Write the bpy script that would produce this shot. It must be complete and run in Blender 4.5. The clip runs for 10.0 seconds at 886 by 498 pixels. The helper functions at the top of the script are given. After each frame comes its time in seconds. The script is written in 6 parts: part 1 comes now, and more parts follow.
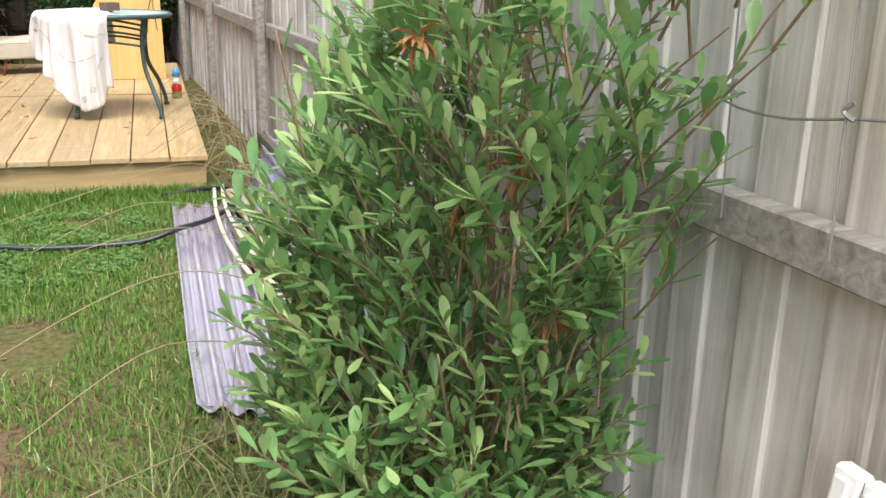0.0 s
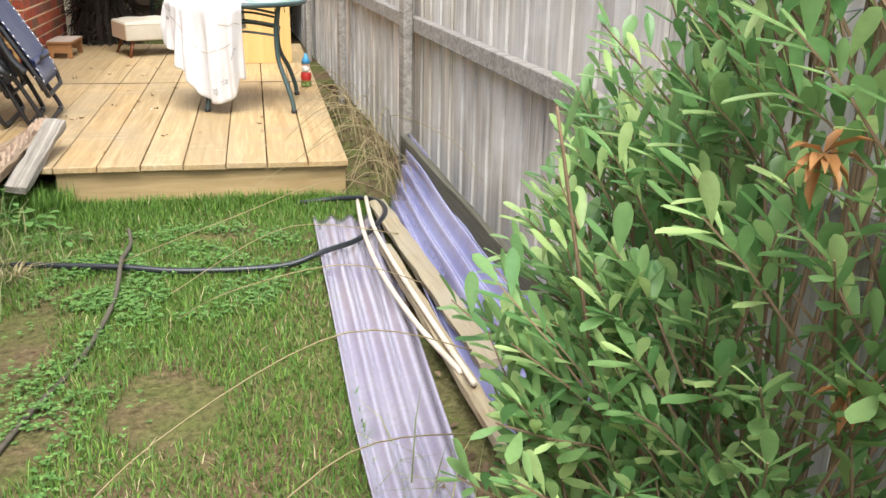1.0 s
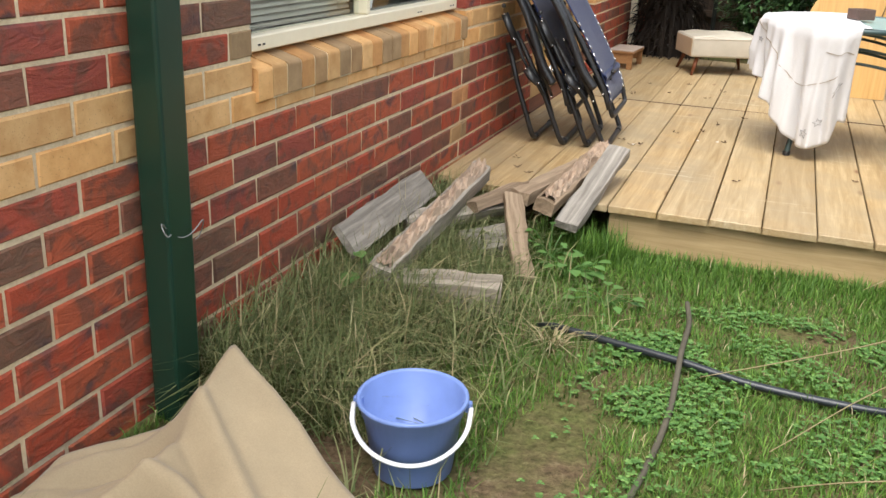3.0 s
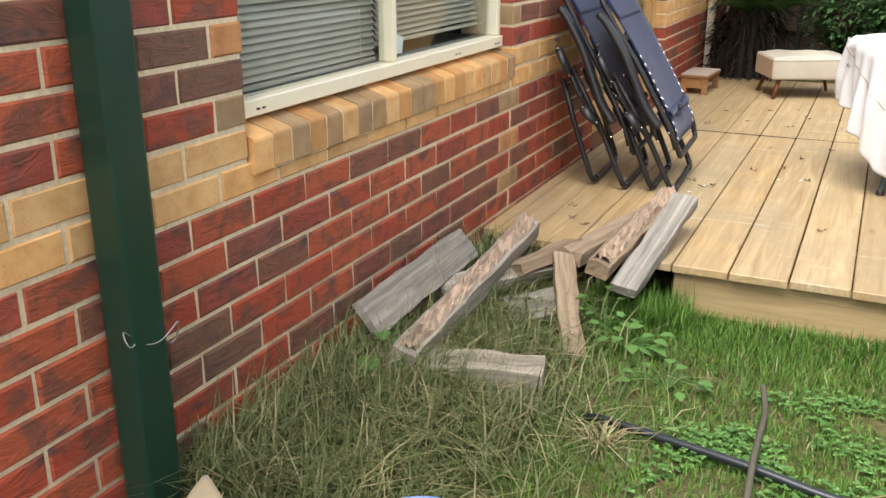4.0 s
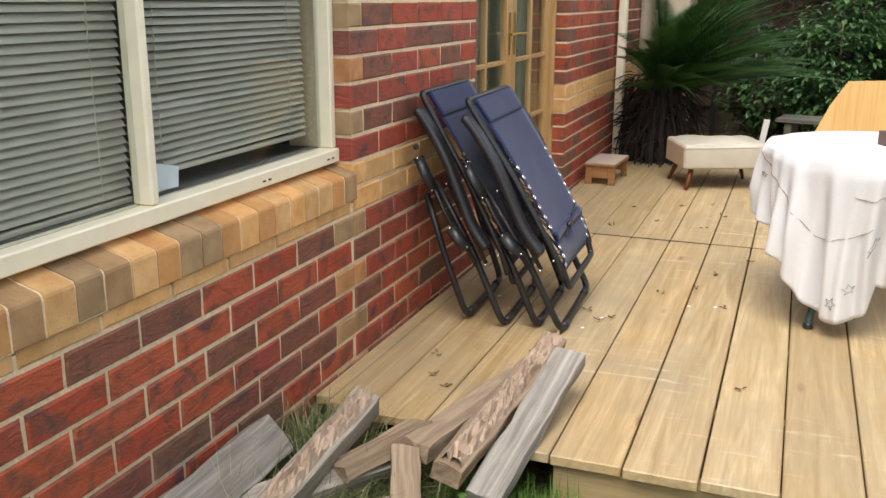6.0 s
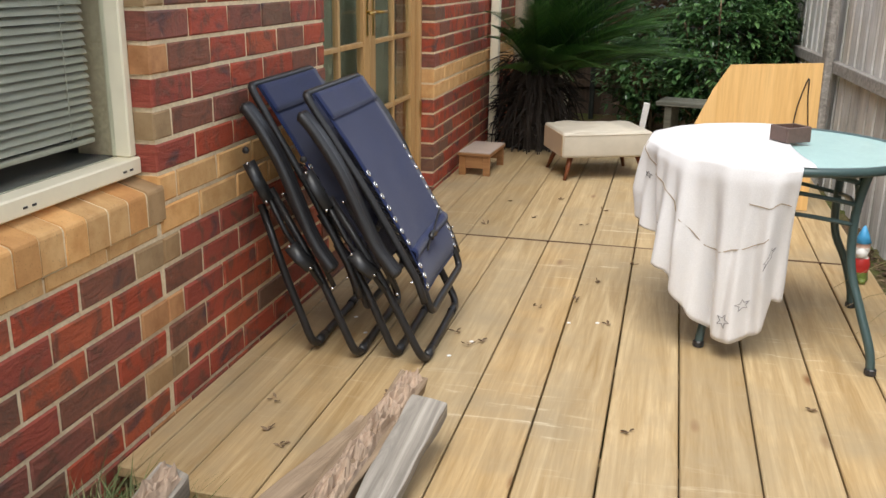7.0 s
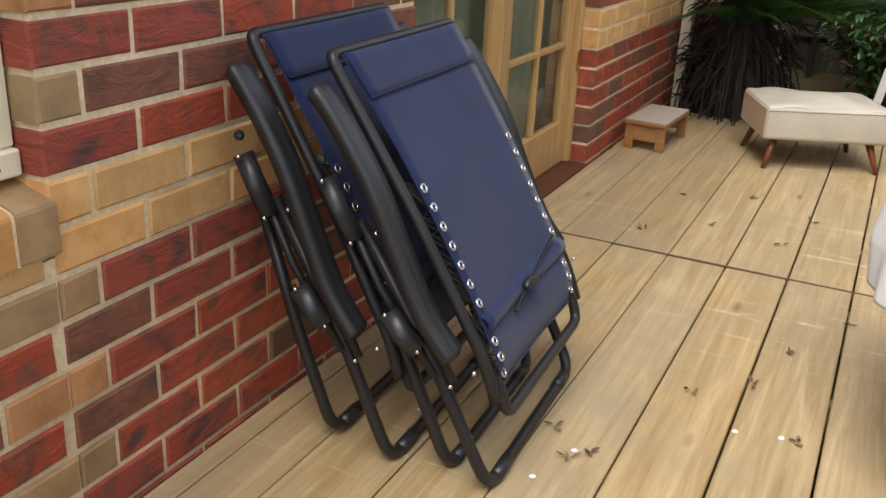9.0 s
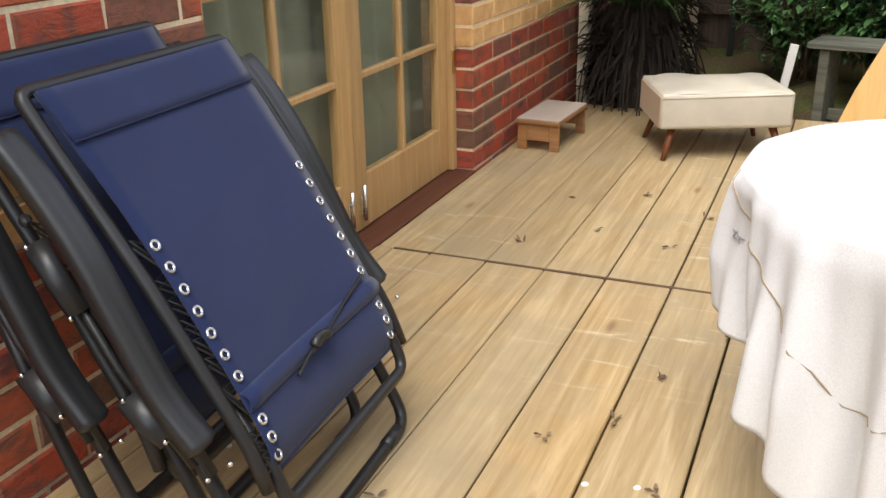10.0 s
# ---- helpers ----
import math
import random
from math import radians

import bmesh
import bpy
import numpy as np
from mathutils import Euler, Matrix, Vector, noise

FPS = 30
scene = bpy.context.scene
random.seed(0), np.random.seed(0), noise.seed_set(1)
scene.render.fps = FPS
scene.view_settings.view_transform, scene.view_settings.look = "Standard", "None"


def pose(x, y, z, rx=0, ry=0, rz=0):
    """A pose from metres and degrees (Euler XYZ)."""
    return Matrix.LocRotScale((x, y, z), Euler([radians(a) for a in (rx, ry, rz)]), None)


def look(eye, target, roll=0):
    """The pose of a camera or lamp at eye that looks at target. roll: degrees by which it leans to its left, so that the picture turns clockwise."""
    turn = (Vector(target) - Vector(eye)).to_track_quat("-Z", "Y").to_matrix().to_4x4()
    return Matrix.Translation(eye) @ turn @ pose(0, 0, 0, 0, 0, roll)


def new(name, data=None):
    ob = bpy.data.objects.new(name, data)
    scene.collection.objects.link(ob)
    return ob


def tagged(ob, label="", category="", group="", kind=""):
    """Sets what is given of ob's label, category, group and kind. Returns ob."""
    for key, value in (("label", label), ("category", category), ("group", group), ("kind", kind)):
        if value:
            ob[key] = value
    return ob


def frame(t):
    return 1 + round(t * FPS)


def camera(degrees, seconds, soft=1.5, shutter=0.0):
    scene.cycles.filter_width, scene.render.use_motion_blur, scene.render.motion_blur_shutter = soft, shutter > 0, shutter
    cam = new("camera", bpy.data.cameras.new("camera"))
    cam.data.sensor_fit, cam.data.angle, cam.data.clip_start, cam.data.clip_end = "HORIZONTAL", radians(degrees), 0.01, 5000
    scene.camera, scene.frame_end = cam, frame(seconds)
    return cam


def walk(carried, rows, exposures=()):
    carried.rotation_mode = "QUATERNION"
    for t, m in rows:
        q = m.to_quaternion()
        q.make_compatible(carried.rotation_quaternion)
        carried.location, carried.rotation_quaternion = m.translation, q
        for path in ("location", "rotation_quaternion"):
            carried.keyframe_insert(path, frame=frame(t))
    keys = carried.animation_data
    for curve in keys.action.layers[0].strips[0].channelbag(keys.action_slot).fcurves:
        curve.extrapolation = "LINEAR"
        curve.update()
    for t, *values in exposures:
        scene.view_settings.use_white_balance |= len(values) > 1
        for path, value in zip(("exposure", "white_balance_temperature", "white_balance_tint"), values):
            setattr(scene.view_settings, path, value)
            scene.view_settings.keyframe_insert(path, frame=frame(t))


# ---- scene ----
cam = camera(51.4, 10.0)
PATH = [
    (0, (1.946, -5.119, 1.029), (2.528, -3.299, 0.436), 1.3),
    (0.5, (1.82, -4.859, 1.137), (2.322, -3.036, 0.485), 1.5),
    (1, (1.788, -4.55, 1.128), (2.166, -2.701, 0.465), 1.2),
    (1.5, (1.744, -4.328, 1.112), (1.996, -2.452, 0.466), 0.8),
    (2, (1.693, -4.161, 1.166), (1.519, -2.27, 0.536), 3.5),
    (2.5, (1.568, -3.834, 1.096), (1.063, -2.015, 0.437), 2.9),
    (3, (1.393, -3.633, 1.082), (0.761, -1.861, 0.404), 2.5),
    (4.5, (1.387, -2.95, 1.184), (0.53, -1.251, 0.568), 0.0),
    (5, (1.424, -2.704, 1.209), (0.54, -0.97, 0.748), 2.0),
    (5.5, (1.368, -2.48, 1.203), (0.531, -0.717, 0.766), 1.9),
    (6, (1.35, -2.256, 1.221), (0.663, -0.454, 0.691), 0.2),
    (7.5, (1.277, -1.415, 1.219), (0.887, 0.451, 0.615), 2.0),
    (8, (1.255, -1.106, 1.189), (0.867, 0.741, 0.525), 3.3),
    (8.5, (1.252, -0.78, 1.18), (0.545, 0.972, 0.524), 4.2),
    (9, (1.183, -0.546, 1.161), (0.384, 1.133, 0.425), 2.8),
    (9.5, (1.219, -0.355, 1.165), (0.417, 1.308, 0.395), 1.2),
    (10, (1.388, -0.109, 1.144), (0.645, 1.595, 0.406), -1.1),
]
walk(cam, [(t, look(eye, target, roll)) for t, eye, target, roll in PATH], [(0.0, 1.8), (0.5, 1.9), (1.0, 1.9), (1.5, 1.8), (2.0, 1.6), (2.5, 1.55), (4.5, 1.7), (6.0, 1.45), (7.5, 1.2), (8.5, 1.08), (9.2, 1.3), (10.0, 1.48)])

# ---------------------------------------------------------------- world, sun
SUN_DIR = Vector((0.03, 0.48, -0.82))          # the way the light travels
world = bpy.data.worlds.new("sky")
scene.world = world
world.use_nodes = True
wn = world.node_tree
wn.nodes.clear()
sky = wn.nodes.new("ShaderNodeTexSky")
sky.sky_type = "NISHITA"
sky.sun_disc = False
sky.sun_elevation = math.asin(0.82 / SUN_DIR.length)
sky.sun_rotation = math.atan2(-SUN_DIR.x, -SUN_DIR.y)
sky.dust_density = 1.0
hsv = wn.nodes.new("ShaderNodeHueSaturation")
hsv.inputs["Saturation"].default_value = 0.35
bg = wn.nodes.new("ShaderNodeBackground")
bg.inputs["Strength"].default_value = 0.15
out = wn.nodes.new("ShaderNodeOutputWorld")
wn.links.new(sky.outputs[0], hsv.inputs["Color"])
wn.links.new(hsv.outputs[0], bg.inputs["Color"])
wn.links.new(bg.outputs[0], out.inputs["Surface"])
sun_data = bpy.data.lights.new("sun", "SUN")
sun_data.energy, sun_data.angle, sun_data.color = 1.6, radians(40), (1.0, 0.965, 0.91)
sun = new("sun", sun_data)
sun.matrix_world = look((0, 0, 8), Vector((0, 0, 8)) + SUN_DIR)

# ---------------------------------------------------------------- materials


class Mat:
    """A node material under construction."""

    def __init__(self, name, rough=0.7, metal=0.0, spec=0.4):
        self.m = bpy.data.materials.new(name)
        self.m.use_nodes = True
        self.t = self.m.node_tree
        self.b = self.t.nodes["Principled BSDF"]
        self.b.inputs["Roughness"].default_value = rough
        self.b.inputs["Metallic"].default_value = metal
        self.b.inputs["Specular IOR Level"].default_value = spec

    def node(self, kind, **values):
        n = self.t.nodes.new(kind)
        for k, v in values.items():
            n.inputs[k].default_value = v
        return n

    def link(self, a, b):
        self.t.links.new(a, b)

    def coords(self, scale=(1, 1, 1), world_space=False, rot=(0, 0, 0)):
        if world_space:
            src = self.node("ShaderNodeNewGeometry").outputs["Position"]
        else:
            src = self.node("ShaderNodeTexCoord").outputs["Object"]
        mp = self.node("ShaderNodeMapping")
        mp.inputs["Scale"].default_value = scale
        mp.inputs["Rotation"].default_value = rot
        self.link(src, mp.inputs["Vector"])
        return mp.outputs[0]

    def shifted(self, vec, amount=40.0):
        """Shift a coordinate by the object's own random number, so that alike pieces differ."""
        r = self.node("ShaderNodeObjectInfo").outputs["Random"]
        mul = self.node("ShaderNodeMath")
        mul.operation = "MULTIPLY"
        mul.inputs[1].default_value = amount
        self.link(r, mul.inputs[0])
        add = self.node("ShaderNodeVectorMath")
        add.operation = "ADD"
        self.link(vec, add.inputs[0])
        self.link(mul.outputs[0], add.inputs[1])
        return add.outputs[0]

    def noise(self, vec, scale, detail=4.0, rough=0.6, distort=0.0):
        n = self.node("ShaderNodeTexNoise", Scale=scale, Detail=detail, Roughness=rough, Distortion=distort)
        self.link(vec, n.inputs["Vector"])
        return n.outputs["Fac"]

    def ramp(self, fac, stops, constant=False):
        n = self.node("ShaderNodeValToRGB")
        e = n.color_ramp.elements
        n.color_ramp.interpolation = "CONSTANT" if constant else "LINEAR"
        while len(e) < len(stops):
            e.new(0.5)
        for el, (p, c) in zip(e, stops):
            el.position = p
            el.color = (*c, 1) if len(c) == 3 else c
        self.link(fac, n.inputs["Fac"])
        return n.outputs["Color"]

    def mix(self, fac, a, b, mode="MIX"):
        n = self.t.nodes.new("ShaderNodeMix")
        n.data_type, n.blend_type = "RGBA", mode
        for src, sock in ((fac, n.inputs[0]), (a, n.inputs[6]), (b, n.inputs[7])):
            if isinstance(src, (int, float)):
                sock.default_value = src
            elif isinstance(src, tuple):
                sock.default_value = (*src, 1)
            else:
                self.link(src, sock)
        return n.outputs[2]

    def color(self, c):
        if isinstance(c, tuple):
            self.b.inputs["Base Color"].default_value = (*c, 1)
        else:
            self.link(c, self.b.inputs["Base Color"])
        return self

    def bump(self, height, strength=0.3, distance=0.01):
        n = self.node("ShaderNodeBump", Strength=strength, Distance=distance)
        self.link(height, n.inputs["Height"])
        self.link(n.outputs[0], self.b.inputs["Normal"])
        return self

    def rough(self, fac, lo, hi):
        n = self.node("ShaderNodeMapRange")
        n.inputs["To Min"].default_value, n.inputs["To Max"].default_value = lo, hi
        self.link(fac, n.inputs["Value"])
        self.link(n.outputs[0], self.b.inputs["Roughness"])
        return self


def g(v):
    return (v, v, v)


def wood_mat(name, light, dark, axis=1, scale=1.0, rough=0.65, knots=None, grey=None, shift=True, bump=0.25, scuff=None):
    m = Mat(name, rough=rough, spec=0.3)
    s = [26.0 * scale] * 3
    s[axis] = 1.3 * scale
    base = m.coords()
    v = m.coords(tuple(s))
    if shift:
        v = m.shifted(v)
    grain = m.noise(v, 1.0, 6.0, 0.65, 1.2)
    fine = m.noise(m.coords(tuple(x * 5 for x in s)), 1.0, 4.0, 0.7)
    col = m.ramp(grain, [(0.3, dark), (0.5, tuple((a + b) / 2 for a, b in zip(light, dark))), (0.68, light)])
    col = m.mix(0.35, col, m.ramp(fine, [(0.25, g(0.45)), (0.7, g(1.0))]), "MULTIPLY")
    if shift:
        tone = m.ramp(m.node("ShaderNodeObjectInfo").outputs["Random"], [(0.0, (0.78, 0.76, 0.72)), (0.5, (0.95, 0.95, 0.95)), (1.0, (1.0, 0.93, 0.82))])
        col = m.mix(0.8, col, tone, "MULTIPLY")
    if knots:
        k = [5.0] * 3
        k[axis] = 1.6
        kv = m.coords(tuple(k))
        if shift:
            kv = m.shifted(kv, 17.0)
        vor = m.node("ShaderNodeTexVoronoi", Scale=1.0)
        m.link(kv, vor.inputs["Vector"])
        col = m.mix(m.ramp(vor.outputs["Distance"], [(0.02, g(1.0)), (0.09, g(0.0))]), col, knots)
    if grey:
        patch = m.noise(m.coords((1, 1, 1), True), 2.2, 5.0, 0.6)
        col = m.mix(m.ramp(patch, [(0.42, g(0.0)), (0.68, g(0.75))]), col, grey)
    if scuff:
        sv = m.coords((3.0, 22.0, 1.0), True, (0, 0, radians(35)))
        marks = m.noise(sv, 1.0, 5.0, 0.7, 0.8)
        where = m.noise(m.coords((1, 1, 1), True), 1.1, 2.0, 0.5)
        fac = m.mix(1.0, m.ramp(marks, [(0.58, g(0.0)), (0.72, g(0.6))]), m.ramp(where, [(0.45, g(0.0)), (0.62, g(1.0))]), "MULTIPLY")
        col = m.mix(fac, col, scuff)
    m.color(col)
    m.bump(grain, bump, 0.006)
    return m.m


def brick_mat(name, island):
    m = Mat(name, rough=0.75, spec=0.35)
    rnd = m.node("ShaderNodeNewGeometry").outputs["Random Per Island"] if island else m.node("ShaderNodeObjectInfo").outputs["Random"]
    base = m.ramp(rnd, [(0.0, (0.44, 0.078, 0.036)), (0.24, (0.48, 0.105, 0.046)), (0.46, (0.25, 0.098, 0.060)), (0.58, (0.36, 0.075, 0.048)),
                        (0.72, (0.20, 0.105, 0.065)), (0.80, (0.44, 0.082, 0.046)), (0.92, (0.27, 0.09, 0.062))], True)
    v = m.coords((1, 1, 1), True)
    big = m.noise(v, 13.0, 4.0, 0.55, 0.8)
    col = m.mix(m.ramp(big, [(0.48, g(0.0)), (0.62, g(0.75))]), base, (0.15, 0.075, 0.050))
    burnt = m.noise(m.coords((1, 1, 1.5), True), 6.5, 3.0, 0.5, 0.5)
    col = m.mix(m.ramp(burnt, [(0.60, g(0.0)), (0.70, g(0.8))]), col, (0.085, 0.058, 0.060))
    streak = m.noise(m.coords((1, 3.5, 9), True), 2.4, 6.0, 0.7, 2.2)
    col = m.mix(m.ramp(streak, [(0.50, g(0.0)), (0.78, g(0.45))]), col, (0.47, 0.125, 0.062))
    grain = m.noise(v, 160.0, 3.0, 0.7)
    col = m.mix(0.5, col, m.ramp(grain, [(0.3, g(0.55)), (0.65, g(1.0))]), "MULTIPLY")
    pale = m.noise(v, 26.0, 4.0, 0.7)
    col = m.mix(m.ramp(pale, [(0.66, g(0.0)), (0.74, g(0.35))]), col, (0.42, 0.26, 0.20))
    m.color(col).rough(grain, 0.55, 0.85).bump(streak, 0.75, 0.014)
    return m.m


def cream_mat(name, light, dark):
    m = Mat(name, rough=0.8, spec=0.3)
    v = m.coords((1, 1, 1), True)
    a = m.noise(v, 14.0, 4.0, 0.6)
    col = m.ramp(a, [(0.3, dark), (0.62, light)])
    rnd = m.node("ShaderNodeObjectInfo").outputs["Random"]
    col = m.mix(0.8, col, m.ramp(rnd, [(0.0, g(0.72)), (0.6, g(1.0)), (1.0, (1.0, 0.9, 0.78))]), "MULTIPLY")
    pits = m.noise(v, 220.0, 2.0, 0.6)
    col = m.mix(m.ramp(pits, [(0.28, g(0.55)), (0.36, g(0.0))]), col, (0.16, 0.07, 0.035))
    m.color(col).bump(a, 0.3, 0.006)
    return m.m


def plain_mat(name, col, rough=0.6, metal=0.0, var=0.25, scale=20.0, spec=0.4, bump=0.1):
    m = Mat(name, rough=rough, metal=metal, spec=spec)
    v = m.coords((1, 1, 1), True)
    n = m.noise(v, scale, 5.0, 0.6)
    n2 = m.noise(v, scale * 0.13, 3.0, 0.5)
    c = m.mix(var, col, m.ramp(n, [(0.25, tuple(x * 0.45 for x in col)), (0.7, tuple(min(1, x * 1.25) for x in col))]))
    c = m.mix(var * 0.8, c, m.ramp(n2, [(0.3, tuple(x * 0.6 for x in col)), (0.7, col)]))
    m.color(c).bump(n, bump, 0.004)
    return m.m


def fabric_mat(name, col, weave=900.0, rough=0.9, var=0.2):
    m = Mat(name, rough=rough, spec=0.15)
    v = m.coords()
    n = m.noise(v, 6.0, 4.0, 0.6)
    w = m.noise(v, weave * 0.4, 2.0, 0.5)
    c = m.mix(var, col, m.ramp(n, [(0.3, tuple(x * 0.6 for x in col)), (0.7, tuple(min(1, x * 1.15) for x in col))]))
    c = m.mix(0.25, c, m.ramp(w, [(0.3, g(0.5)), (0.7, g(1.0))]), "MULTIPLY")
    m.color(c).bump(w, 0.25, 0.002)
    m.b.inputs["Sheen Weight"].default_value = 0.15
    return m.m


def leaf_mat(name, dark, light, rough=0.45, trans=0.25):
    m = Mat(name, rough=rough, spec=0.4)
    rnd = m.node("ShaderNodeNewGeometry").outputs["Random Per Island"]
    c = m.ramp(rnd, [(0.0, dark), (0.7, tuple((a * 2 + b) / 3 for a, b in zip(dark, light))), (1.0, light)])
    n = m.noise(m.coords((1, 1, 1), True), 60.0, 3.0, 0.6)
    c = m.mix(0.4, c, m.ramp(n, [(0.3, g(0.6)), (0.7, g(1.0))]), "MULTIPLY")
    m.color(c)
    t = m.node("ShaderNodeBsdfTranslucent")
    m.link(c, t.inputs["Color"])
    mx = m.node("ShaderNodeMixShader")
    mx.inputs[0].default_value = trans
    m.link(m.b.outputs[0], mx.inputs[1])
    m.link(t.outputs[0], mx.inputs[2])
    m.link(mx.outputs[0], m.t.nodes["Material Output"].inputs["Surface"])
    return m.m


def glass_mat(name, tint=(0.9, 0.95, 0.93), rough=0.02):
    m = Mat(name, rough=rough, spec=0.5)
    m.color(tint)
    m.b.inputs["Transmission Weight"].default_value = 1.0
    m.b.inputs["IOR"].default_value = 1.2
    return m.m


def mortar_mat():
    m = Mat("mortar", rough=0.95, spec=0.1)
    v = m.coords((1, 1, 1), True)
    n = m.noise(v, 90.0, 4.0, 0.7)
    p = m.noise(v, 3.0, 3.0, 0.6)
    c = m.ramp(n, [(0.3, (0.64, 0.50, 0.31)), (0.7, (0.90, 0.75, 0.50))])
    c = m.mix(m.ramp(p, [(0.50, g(0)), (0.75, g(0.4))]), c, (0.36, 0.27, 0.19))
    m.color(c).bump(n, 0.4, 0.004)
    return m.m


def ground_mat():
    m = Mat("lawn_soil", rough=0.97, spec=0.1)
    v = m.coords((1, 1, 1), True)
    a = m.noise(v, 1.7, 5.0, 0.65)
    b = m.noise(v, 38.0, 5.0, 0.7)
    soil = m.ramp(b, [(0.25, (0.055, 0.036, 0.022)), (0.55, (0.17, 0.115, 0.07)), (0.8, (0.27, 0.20, 0.13))])
    green = m.ramp(b, [(0.3, (0.05, 0.075, 0.018)), (0.7, (0.15, 0.18, 0.05))])
    m.color(m.mix(m.ramp(a, [(0.40, g(0.0)), (0.60, g(0.85))]), soil, green)).bump(b, 0.8, 0.03)
    return m.m


